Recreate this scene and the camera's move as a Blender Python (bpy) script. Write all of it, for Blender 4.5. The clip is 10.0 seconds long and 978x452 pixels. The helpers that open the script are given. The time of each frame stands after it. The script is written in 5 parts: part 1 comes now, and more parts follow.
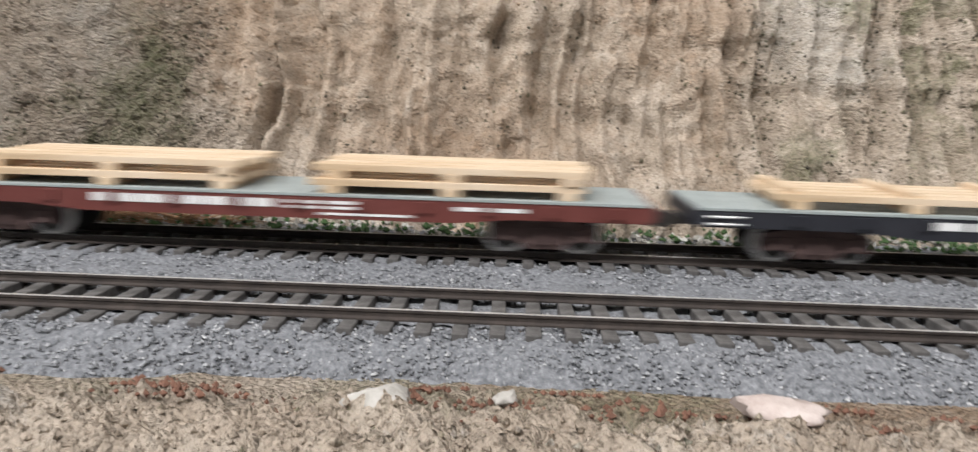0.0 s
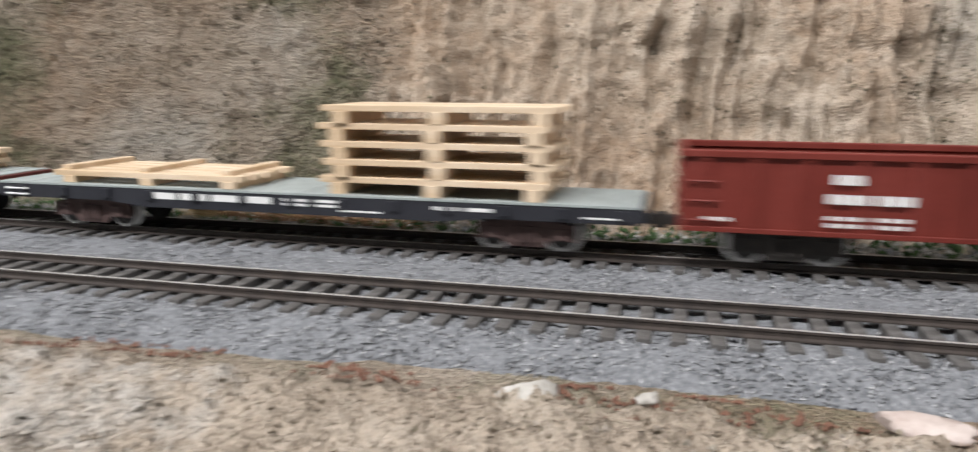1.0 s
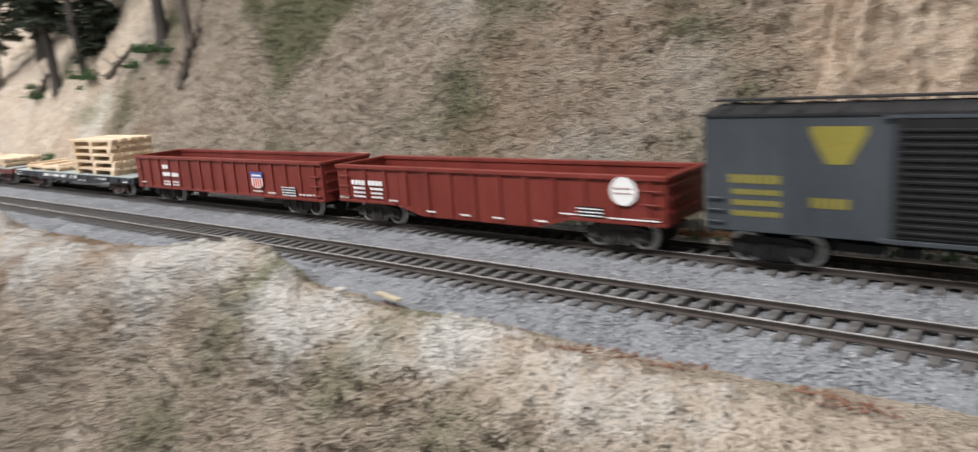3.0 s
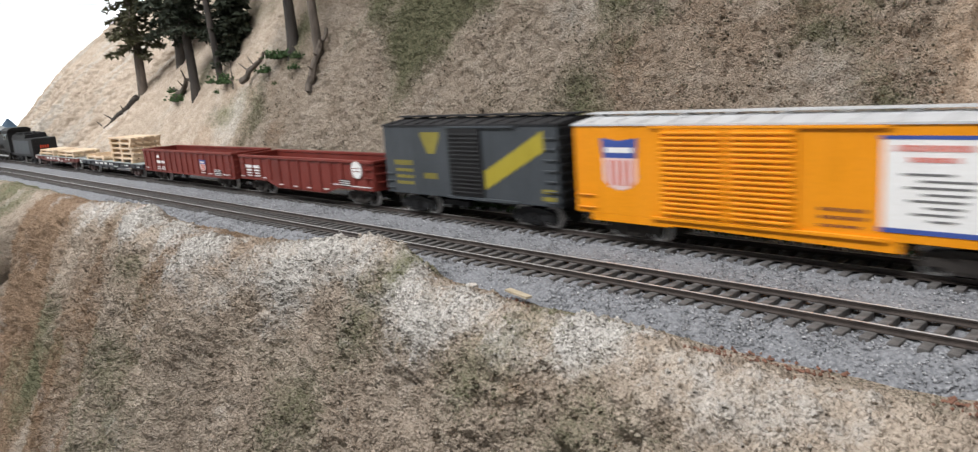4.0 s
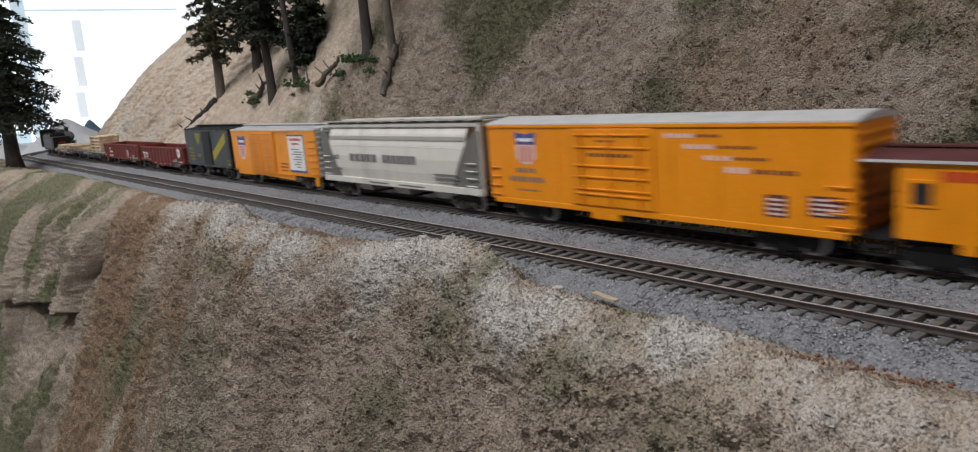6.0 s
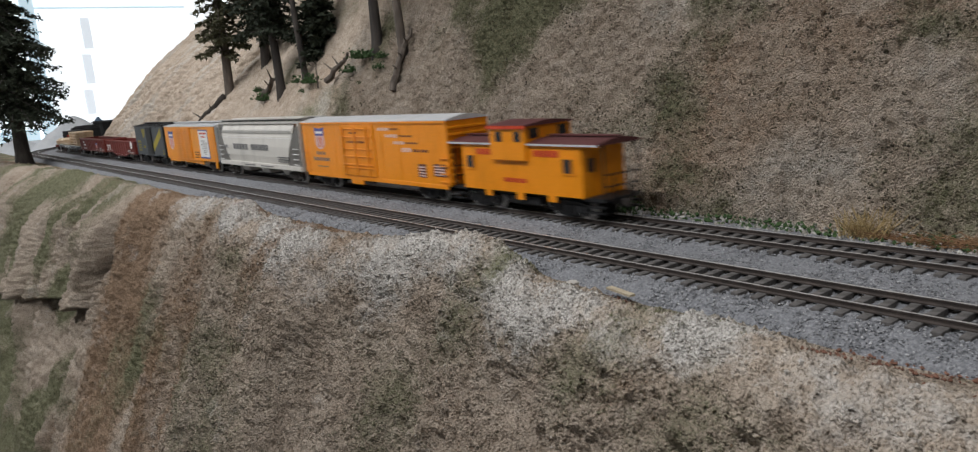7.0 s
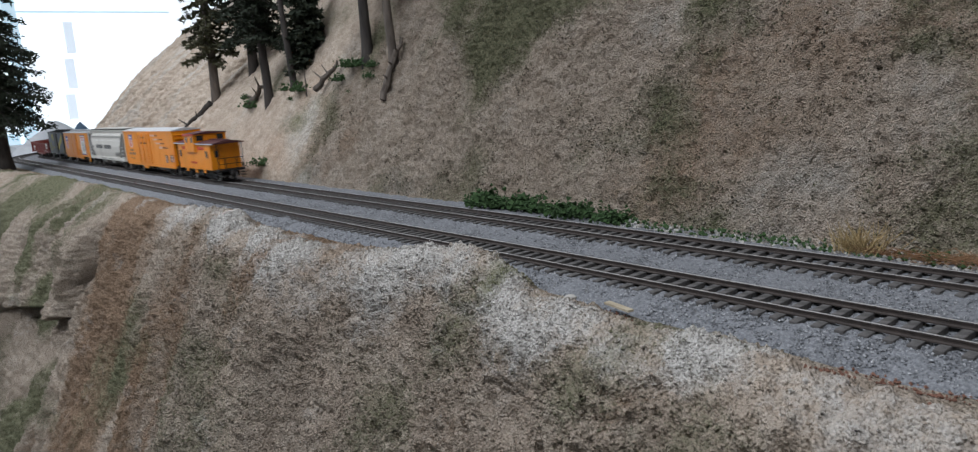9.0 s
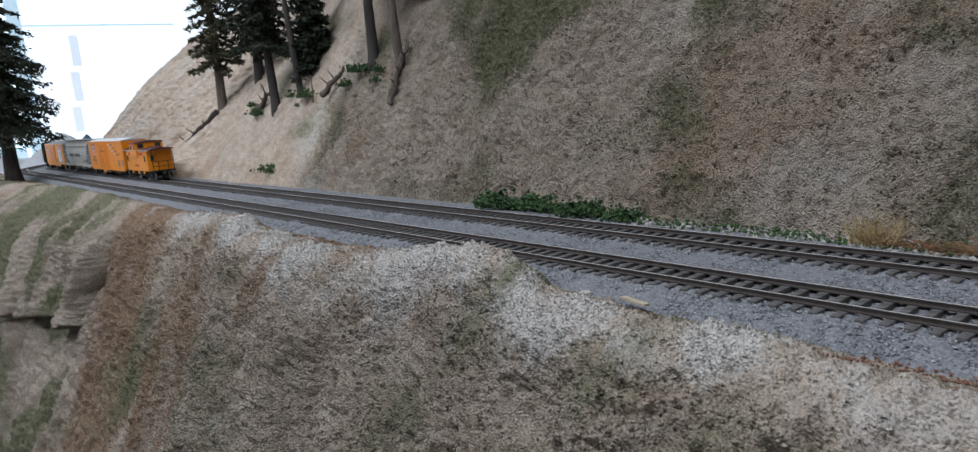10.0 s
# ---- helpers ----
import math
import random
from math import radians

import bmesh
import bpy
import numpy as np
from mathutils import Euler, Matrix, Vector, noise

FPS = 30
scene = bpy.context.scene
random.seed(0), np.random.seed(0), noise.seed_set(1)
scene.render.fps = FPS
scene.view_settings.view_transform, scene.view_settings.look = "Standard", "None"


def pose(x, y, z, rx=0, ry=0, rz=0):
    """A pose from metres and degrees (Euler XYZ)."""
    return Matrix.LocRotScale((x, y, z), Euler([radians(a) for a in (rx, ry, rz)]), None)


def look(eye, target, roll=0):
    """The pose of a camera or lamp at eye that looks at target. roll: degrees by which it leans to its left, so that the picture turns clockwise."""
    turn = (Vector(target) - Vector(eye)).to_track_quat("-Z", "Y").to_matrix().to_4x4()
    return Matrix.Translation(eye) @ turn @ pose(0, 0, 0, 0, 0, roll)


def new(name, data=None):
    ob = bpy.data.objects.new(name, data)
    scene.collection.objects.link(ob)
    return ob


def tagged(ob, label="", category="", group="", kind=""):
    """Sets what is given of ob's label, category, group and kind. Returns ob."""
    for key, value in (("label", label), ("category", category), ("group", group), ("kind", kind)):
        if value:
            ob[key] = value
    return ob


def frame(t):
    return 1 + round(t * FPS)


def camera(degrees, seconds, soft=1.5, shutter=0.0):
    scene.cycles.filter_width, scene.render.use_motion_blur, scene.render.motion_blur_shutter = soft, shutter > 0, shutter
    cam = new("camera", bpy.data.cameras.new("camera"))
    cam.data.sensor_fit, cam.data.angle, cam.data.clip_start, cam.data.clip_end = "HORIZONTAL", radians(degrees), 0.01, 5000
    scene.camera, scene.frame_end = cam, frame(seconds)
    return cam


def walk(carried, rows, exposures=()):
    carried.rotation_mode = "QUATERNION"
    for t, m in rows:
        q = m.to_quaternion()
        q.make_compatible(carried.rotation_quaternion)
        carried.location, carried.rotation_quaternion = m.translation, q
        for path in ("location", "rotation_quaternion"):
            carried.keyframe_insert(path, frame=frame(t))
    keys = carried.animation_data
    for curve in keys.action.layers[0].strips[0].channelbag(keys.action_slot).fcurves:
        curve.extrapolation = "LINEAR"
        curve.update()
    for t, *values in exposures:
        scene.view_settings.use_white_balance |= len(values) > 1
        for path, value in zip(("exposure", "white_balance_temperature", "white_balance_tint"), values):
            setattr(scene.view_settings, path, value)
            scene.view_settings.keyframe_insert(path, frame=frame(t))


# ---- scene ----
cam = camera(66.5, 10.0, soft=1.25, shutter=0.7)
PATH = [
    (0.0, (0.10044, -0.13707, 0.04245), (0.04749, 1.82825, -0.32459), 1.85),
    (0.5, (0.10604, -0.1385, 0.04509), (-0.15105, 1.81015, -0.32459), 1.03),
    (1.0, (0.10349, -0.14767, 0.04736), (-0.37332, 1.75586, -0.33893), 0.15),
    (1.5, (0.10217, -0.15765, 0.0513), (-0.63528, 1.65917, -0.34282), -1.68),
    (2.0, (0.09397, -0.17176, 0.0571), (-0.78922, 1.56955, -0.37628), -2.56),
    (2.5, (0.08919, -0.17875, 0.0618), (-0.96889, 1.46185, -0.37282), -3.82),
    (3.0, (0.08825, -0.19211, 0.07229), (-1.15294, 1.31815, -0.35026), -4.26),
    (3.2, (0.08722, -0.19603, 0.0734), (-1.22214, 1.25345, -0.35627), -4.54),
    (4.3, (0.08621, -0.20854, 0.07617), (-1.35923, 1.11717, -0.31528), -4.5),
    (4.5, (0.08729, -0.20935, 0.07806), (-1.36209, 1.11195, -0.3137), -4.6),
    (5.0, (0.08641, -0.21329, 0.07842), (-1.41229, 1.05398, -0.30618), -4.8),
    (5.5, (0.08454, -0.21629, 0.07697), (-1.44951, 1.00826, -0.30664), -5.0),
    (6.0, (0.08267, -0.21808, 0.07768), (-1.45503, 1.00152, -0.30709), -4.8),
    (7.5, (0.07793, -0.22027, 0.07501), (-1.47729, 0.9748, -0.31627), -4.8),
    (8.0, (0.07683, -0.22077, 0.07423), (-1.48617, 0.96447, -0.31594), -4.8),
    (8.5, (0.07635, -0.21985, 0.07383), (-1.48134, 0.98095, -0.28908), -4.9),
    (9.0, (0.07417, -0.22145, 0.07803), (-1.44923, 1.02037, -0.29232), -4.2),
    (9.5, (0.07248, -0.22538, 0.0748), (-1.43971, 1.03012, -0.29532), -4.4),
    (10.0, (0.07175, -0.22381, 0.07427), (-1.46248, 1.01013, -0.27717), -5.1),
]
EXPOSURES = [(0.0, 0.54, 6500, 10), (1.0, 0.58, 6500, 10), (2.0, 0.66, 6500, 10), (3.0, 0.66, 6500, 10), (4.3, 0.3, 6500, 10), (5.0, -0.12, 6550, 11), (5.5, -0.24, 6550, 12), (6.0, -0.26, 6500, 11), (7.5, -0.22, 6400, 10), (8.0, -0.2, 6300, 10), (9.0, -0.2, 5950, 9), (9.5, -0.2, 5800, 9), (10.0, -0.2, 5800, 9)]
walk(cam, [(t, look(eye, target, roll)) for t, eye, target, roll in PATH], EXPOSURES)

# ---- light: a layout room with ceiling tubes ----
world = bpy.data.worlds.new("room_air")
scene.world = world
world.use_nodes = True
world.node_tree.nodes["Background"].inputs[0].default_value = (0.9, 0.95, 1.0, 1)
world.node_tree.nodes["Background"].inputs[1].default_value = 0.1
LAMPS = [(-0.2, -0.95, 30.0), (-2.0, -0.95, 26.0), (1.2, -0.5, 9.0), (-1.2, -0.1, 7.0)]
for lx, ly, watts in LAMPS:
    lamp = bpy.data.lights.new("tube_light", "AREA")
    lamp.shape, lamp.size, lamp.size_y, lamp.energy = "RECTANGLE", 1.0, 0.16, watts
    lamp.color = (0.99, 0.985, 1.0)
    ob = new("tube_light", lamp)
    ob.matrix_basis = pose(lx, ly, 1.47)


# ---- materials ----
def nodes_of(name, rough=0.8, metal=0.0):
    m = bpy.data.materials.new(name)
    m.use_nodes = True
    nt = m.node_tree
    b = nt.nodes["Principled BSDF"]
    b.inputs["Roughness"].default_value = rough
    b.inputs["Metallic"].default_value = metal
    return m, nt, b


def noise_tex(nt, scale, detail=4.0, rough=0.6, coord="Object", squash=None):
    tc = nt.nodes.new("ShaderNodeTexCoord")
    n = nt.nodes.new("ShaderNodeTexNoise")
    n.inputs["Scale"].default_value = scale
    n.inputs["Detail"].default_value = detail
    n.inputs["Roughness"].default_value = rough
    if squash:
        mp = nt.nodes.new("ShaderNodeMapping")
        mp.inputs["Scale"].default_value = squash
        nt.links.new(tc.outputs[coord], mp.inputs[0])
        nt.links.new(mp.outputs[0], n.inputs["Vector"])
    else:
        nt.links.new(tc.outputs[coord], n.inputs["Vector"])
    return n.outputs["Fac"]


def ramp(nt, fac, stops):
    r = nt.nodes.new("ShaderNodeValToRGB")
    while len(r.color_ramp.elements) < len(stops):
        r.color_ramp.elements.new(0.5)
    for e, (p, c) in zip(r.color_ramp.elements, stops):
        e.position, e.color = p, (*c, 1)
    nt.links.new(fac, r.inputs[0])
    return r.outputs[0]


def mixc(nt, fac, a, b, mode="MIX"):
    m = nt.nodes.new("ShaderNodeMix")
    m.data_type, m.blend_type = "RGBA", mode
    for val, key in ((fac, 0), (a, 6), (b, 7)):
        if isinstance(val, float):
            m.inputs[key].default_value = val
        elif isinstance(val, tuple):
            m.inputs[key].default_value = (*val, 1)
        else:
            nt.links.new(val, m.inputs[key])
    return m.outputs[2]


def bump(nt, b, height, strength, dist):
    n = nt.nodes.new("ShaderNodeBump")
    n.inputs["Strength"].default_value = strength
    n.inputs["Distance"].default_value = dist
    nt.links.new(height, n.inputs["Height"])
    nt.links.new(n.outputs[0], b.inputs["Normal"])


def surface(name, stops, scale, rough=0.8, metal=0.0, fine=None, depth=0.0003, grime=0.0, squash=None):
    """Two scales of noise on a colour ramp, with relief; grime darkens in broad blotches."""
    m, nt, b = nodes_of(name, rough, metal)
    col = ramp(nt, noise_tex(nt, scale, 5, 0.65, squash=squash), stops)
    if grime:
        dirt = ramp(nt, noise_tex(nt, scale * 0.17, 3), [(0.35, (1, 1, 1)), (0.75, (1 - grime, 1 - grime * 1.05, 1 - grime * 1.1))])
        col = mixc(nt, 1.0, col, dirt, "MULTIPLY")
    nt.links.new(col, b.inputs["Base Color"])
    bump(nt, b, noise_tex(nt, fine or scale * 4, 3, squash=squash), 0.6, depth)
    return m


def pieces(name, stops, rough=0.95):
    """Every loose piece takes its own tone."""
    m, nt, b = nodes_of(name, rough)
    g = nt.nodes.new("ShaderNodeNewGeometry")
    col = ramp(nt, g.outputs["Random Per Island"], stops)
    mott = ramp(nt, noise_tex(nt, 1800, 2), [(0.3, (0.7, 0.7, 0.7)), (0.6, (1, 1, 1))])
    nt.links.new(mixc(nt, 1.0, col, mott, "MULTIPLY"), b.inputs["Base Color"])
    bump(nt, b, noise_tex(nt, 2600, 2), 0.5, 0.0002)
    return m


def paint(name, colour, rough=0.45, wear=0.25, metal=0.0, streak=True):
    """Model paint: slight fading, dust streaks down the sides, faint relief."""
    m, nt, b = nodes_of(name, rough, metal)
    b.inputs["Specular IOR Level"].default_value = 0.25
    lo = tuple(v * (1 - wear) for v in colour)
    hi = tuple(min(1, v * (1 + wear * 0.3) + 0.01) for v in colour)
    col = ramp(nt, noise_tex(nt, 90, 5, 0.7, squash=(1, 1, 0.25) if streak else None), [(0.3, lo), (0.5, colour), (0.75, hi)])
    spots = ramp(nt, noise_tex(nt, 900, 2), [(0.3, (0.9, 0.89, 0.87)), (0.6, (1, 1, 1))])
    nt.links.new(mixc(nt, 1.0, col, spots, "MULTIPLY"), b.inputs["Base Color"])
    bump(nt, b, noise_tex(nt, 1500, 2), 0.25, 0.0001)
    return m


def terrain_material(name, base, green, clay, crust, fine=900.0):
    m, nt, b = nodes_of(name, 0.95)
    b.inputs["Specular IOR Level"].default_value = 0.15
    at = nt.nodes.new("ShaderNodeAttribute")
    at.attribute_name = "cover"
    sep = nt.nodes.new("ShaderNodeSeparateColor")
    nt.links.new(at.outputs["Color"], sep.inputs[0])
    grain = noise_tex(nt, fine * 2.2, 3, 0.7)
    tc = nt.nodes.new("ShaderNodeTexCoord")
    vor = nt.nodes.new("ShaderNodeTexVoronoi")
    vor.inputs["Scale"].default_value = fine
    nt.links.new(tc.outputs["Object"], vor.inputs["Vector"])
    rough_h = nt.nodes.new("ShaderNodeMath")
    rough_h.operation = "MULTIPLY_ADD"
    nt.links.new(vor.outputs["Distance"], rough_h.inputs[0])
    rough_h.inputs[1].default_value = -1.3
    nt.links.new(grain, rough_h.inputs[2])
    col = ramp(nt, noise_tex(nt, 60, 6, 0.7), base)
    for key, stops in ((1, clay), (2, crust), (0, green)):
        f = nt.nodes.new("ShaderNodeMath")
        f.operation = "MULTIPLY_ADD"
        f.use_clamp = True
        nt.links.new(sep.outputs[key], f.inputs[0])
        f.inputs[1].default_value = 2.4
        g2 = nt.nodes.new("ShaderNodeMath")
        g2.operation = "MULTIPLY_ADD"
        nt.links.new(noise_tex(nt, 420 if key == 0 else 150, 5, 0.75), g2.inputs[0])
        g2.inputs[1].default_value, g2.inputs[2].default_value = -2.4, 0.55
        nt.links.new(g2.outputs[0], f.inputs[2])
        col = mixc(nt, f.outputs[0], col, ramp(nt, noise_tex(nt, 260, 4, 0.7), stops))
    speck = ramp(nt, noise_tex(nt, fine * 1.1, 3, 0.65), [(0.34, (0.42, 0.40, 0.37)), (0.47, (0.95, 0.95, 0.95)), (0.68, (1.12, 1.11, 1.1))])
    nt.links.new(mixc(nt, 1.0, col, speck, "MULTIPLY"), b.inputs["Base Color"])
    bump(nt, b, rough_h.outputs[0], 1.0, 0.0024)
    nt.links.new(at.outputs["Alpha"], b.inputs["Normal"].links[0].from_node.inputs["Strength"])
    return m


M = {}
M["hill"] = terrain_material(
    "hill_scenery", [(0.3, (0.36, 0.292, 0.222)), (0.5, (0.49, 0.408, 0.325)), (0.72, (0.59, 0.51, 0.425))],
    [(0.3, (0.125, 0.127, 0.072)), (0.7, (0.26, 0.25, 0.155))],
    [(0.3, (0.34, 0.24, 0.163)), (0.7, (0.47, 0.362, 0.27))],
    [(0.3, (0.40, 0.365, 0.315)), (0.7, (0.60, 0.55, 0.48))], 1000.0)
M["bank"] = terrain_material(
    "bank_plaster", [(0.3, (0.38, 0.31, 0.243)), (0.5, (0.48, 0.40, 0.32)), (0.75, (0.58, 0.505, 0.42))],
    [(0.3, (0.14, 0.145, 0.08)), (0.7, (0.27, 0.265, 0.17))],
    [(0.3, (0.25, 0.165, 0.105)), (0.7, (0.38, 0.275, 0.19))],
    [(0.3, (0.50, 0.47, 0.425)), (0.7, (0.70, 0.67, 0.63))], 900.0)
M["ballast"] = surface("grey_ballast", [(0.3, (0.09, 0.093, 0.10)), (0.5, (0.17, 0.175, 0.185)), (0.72, (0.28, 0.285, 0.295))], 900, 0.95, fine=1100, depth=0.0008)
M["stone"] = pieces("ballast_stone", [(0.0, (0.11, 0.113, 0.12)), (0.5, (0.22, 0.225, 0.235)), (0.9, (0.33, 0.335, 0.345)), (1.0, (0.5, 0.5, 0.5))])
M["tie"] = surface("creosoted_tie", [(0.3, (0.05, 0.045, 0.042)), (0.7, (0.135, 0.128, 0.122))], 300, 0.85, fine=1500, depth=0.0002)
M["rail"] = surface("rusted_rail_web", [(0.3, (0.032, 0.026, 0.023)), (0.7, (0.07, 0.055, 0.047))], 200, 0.7, 0.2)
M["railhead"] = surface("worn_rail_head", [(0.3, (0.50, 0.48, 0.46)), (0.7, (0.78, 0.76, 0.74))], 60, 0.38, 0.55)
M["gon"] = paint("oxide_red_paint", (0.17, 0.029, 0.021), 0.55)
M["gon_in"] = paint("oxide_red_inside", (0.13, 0.03, 0.022), 0.7)
M["flatred"] = paint("brown_red_paint", (0.15, 0.045, 0.038), 0.55)
M["flatblack"] = paint("blue_black_paint", (0.028, 0.029, 0.036), 0.5)
M["deck"] = surface("weathered_deck", [(0.3, (0.26, 0.29, 0.28)), (0.7, (0.42, 0.46, 0.45))], 120, 0.8, squash=(8, 1, 1))
M["slate"] = paint("slate_grey_paint", (0.052, 0.060, 0.068), 0.5)
M["black"] = paint("black_paint", (0.014, 0.014, 0.015), 0.55)
M["roofblack"] = paint("black_roof", (0.022, 0.022, 0.024), 0.6)
M["yellow"] = paint("armour_yellow_paint", (0.80, 0.29, 0.008), 0.42, 0.15)
M["orange"] = paint("orange_yellow_paint", (0.82, 0.28, 0.006), 0.42, 0.15)
M["stripe"] = paint("yellow_stripe", (0.36, 0.295, 0.03), 0.55)
M["dullyellow"] = paint("faded_yellow_lettering", (0.24, 0.205, 0.04), 0.6)
M["silver"] = paint("silver_roof_paint", (0.62, 0.63, 0.64), 0.4, 0.15, 0.2)
M["white"] = paint("white_marking", (0.80, 0.80, 0.79), 0.6, 0.1)
M["hopper"] = paint("pale_grey_paint", (0.62, 0.60, 0.55), 0.5, 0.2)
M["hoppertop"] = paint("grey_band", (0.40, 0.39, 0.36), 0.5, 0.2)
M["greyletter"] = paint("dark_grey_lettering", (0.15, 0.15, 0.15), 0.6)
# dark grey that paints in the shade at the hopper's slanted ends
M["hoppershade"] = paint("painted_end_shade", (0.16, 0.155, 0.14), 0.6, 0.3)
M["blue"] = paint("shield_blue", (0.05, 0.09, 0.32), 0.5)
M["pink"] = paint("shield_stripe_field", (0.72, 0.55, 0.53), 0.5)
M["red"] = paint("red_lettering", (0.55, 0.06, 0.02), 0.5)
M["brownroof"] = paint("brown_roof_paint", (0.10, 0.035, 0.035), 0.6)
M["truck"] = surface("dusty_truck_frame", [(0.3, (0.018, 0.015, 0.013)), (0.7, (0.05, 0.042, 0.036))], 400, 0.8)
M["truckred"] = surface("dusty_red_truck", [(0.3, (0.045, 0.024, 0.021)), (0.7, (0.12, 0.075, 0.068))], 400, 0.8)
M["wheel"] = surface("polished_wheel", [(0.3, (0.55, 0.54, 0.53)), (0.7, (0.86, 0.85, 0.84))], 300, 0.36, 0.4)
M["wheeldark"] = surface("dark_wheel_plate", [(0.3, (0.03, 0.028, 0.027)), (0.7, (0.07, 0.065, 0.06))], 300, 0.6, 0.3)
M["wood"] = surface("raw_pine", [(0.3, (0.52, 0.37, 0.22)), (0.5, (0.66, 0.50, 0.34)), (0.72, (0.76, 0.63, 0.48))], 160, 0.7, squash=(0.15, 1, 1), fine=900, depth=0.0001)
M["glassdark"] = surface("dark_window", [(0.3, (0.01, 0.01, 0.012)), (0.7, (0.03, 0.03, 0.03))], 80, 0.15)
M["bark"] = surface("grey_bark", [(0.3, (0.055, 0.045, 0.036)), (0.7, (0.17, 0.14, 0.115))], 140, 0.95, fine=500, depth=0.001, squash=(1, 1, 0.2))
M["barkdark"] = surface("dark_bark", [(0.3, (0.022, 0.019, 0.017)), (0.7, (0.07, 0.06, 0.052))], 140, 0.95, fine=500, depth=0.001, squash=(1, 1, 0.2))
M["needle"] = surface("dark_needles", [(0.3, (0.012, 0.018, 0.010)), (0.7, (0.035, 0.045, 0.024))], 200, 0.9)
M["needleolive"] = surface("olive_needles", [(0.3, (0.035, 0.038, 0.016)), (0.7, (0.09, 0.085, 0.042))], 200, 0.9)
M["bush"] = surface("green_foam_bush", [(0.3, (0.018, 0.04, 0.012)), (0.7, (0.06, 0.115, 0.035))], 350, 0.95)
M["straw"] = surface("dry_straw", [(0.3, (0.30, 0.21, 0.09)), (0.7, (0.50, 0.38, 0.19))], 200, 0.9)
M["chip"] = surface("weathered_chip", [(0.3, (0.30, 0.25, 0.17)), (0.7, (0.46, 0.40, 0.29))], 200, 0.9)
M["twig"] = surface("brown_twigs", [(0.3, (0.13, 0.065, 0.03)), (0.7, (0.30, 0.17, 0.085))], 200, 0.9)
M["darkturf"] = pieces("dark_brown_turf", [(0.0, (0.05, 0.042, 0.03)), (0.5, (0.10, 0.085, 0.055)), (1.0, (0.15, 0.14, 0.08))])
M["scree"] = pieces("pale_scree_stone", [(0.0, (0.16, 0.15, 0.13)), (0.6, (0.34, 0.32, 0.28)), (1.0, (0.6, 0.58, 0.54))])
M["rock"] = surface("pale_rock", [(0.3, (0.33, 0.31, 0.275)), (0.7, (0.54, 0.51, 0.47))], 220, 0.95, fine=900, depth=0.0005)
M["pinkrock"] = surface("pinkish_rock", [(0.3, (0.38, 0.30, 0.265)), (0.7, (0.60, 0.52, 0.48))], 220, 0.95, fine=900, depth=0.0005)
M["litter"] = surface("red_brown_litter", [(0.3, (0.10, 0.048, 0.032)), (0.7, (0.24, 0.12, 0.08))], 300, 0.95)
M["wall"] = surface("room_wall_paint", [(0.3, (0.42, 0.42, 0.41)), (0.7, (0.50, 0.50, 0.49))], 3, 0.9)
M["floorm"] = surface("grey_carpet", [(0.3, (0.16, 0.16, 0.16)), (0.7, (0.24, 0.24, 0.24))], 200, 0.95)
M["snow"] = surface("whitewashed_mountain", [(0.3, (0.60, 0.62, 0.64)), (0.7, (0.82, 0.83, 0.84))], 12, 0.95)
M["bluehill"] = surface("blue_grey_mountain", [(0.3, (0.10, 0.16, 0.24)), (0.7, (0.19, 0.27, 0.36))], 14, 0.95)
# overexposed distance: its brightness is put in as emission, not lit by a lamp
glow, nt, b = nodes_of("glowing_backdrop", 0.9)
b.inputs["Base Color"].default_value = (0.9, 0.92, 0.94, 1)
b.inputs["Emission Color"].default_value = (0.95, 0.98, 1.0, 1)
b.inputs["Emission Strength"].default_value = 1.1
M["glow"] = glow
# pale blue tint that glows by itself to keep up with the backdrop
glow2, nt, b = nodes_of("glowing_blue_glass", 0.9)
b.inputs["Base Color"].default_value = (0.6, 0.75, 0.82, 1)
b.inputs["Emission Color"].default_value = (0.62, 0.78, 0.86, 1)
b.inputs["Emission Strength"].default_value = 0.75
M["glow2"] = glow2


# ---- mesh helpers (model parts in millimetres) ----
def box(bm, x0, x1, y0, y1, z0, z1):
    v = [bm.verts.new((x, y, z)) for x in (x0, x1) for y in (y0, y1) for z in (z0, z1)]
    for f in ((0, 1, 3, 2), (4, 6, 7, 5), (0, 4, 5, 1), (2, 3, 7, 6), (0, 2, 6, 4), (1, 5, 7, 3)):
        bm.faces.new([v[i] for i in f])


def prism(bm, outline, y0, y1):
    """Extrudes an x, z outline from y0 to y1."""
    a = [bm.verts.new((x, y0, z)) for x, z in outline]
    c = [bm.verts.new((x, y1, z)) for x, z in outline]
    bm.faces.new(a)
    bm.faces.new(c[::-1])
    n = len(a)
    for i in range(n):
        bm.faces.new((a[i], c[i], c[(i + 1) % n], a[(i + 1) % n]))


def xprism(bm, outline, x0, x1):
    """Extrudes a y, z outline from x0 to x1."""
    a = [bm.verts.new((x0, y, z)) for y, z in outline]
    c = [bm.verts.new((x1, y, z)) for y, z in outline]
    bm.faces.new(a[::-1])
    bm.faces.new(c)
    n = len(a)
    for i in range(n):
        bm.faces.new((a[i], a[(i + 1) % n], c[(i + 1) % n], c[i]))


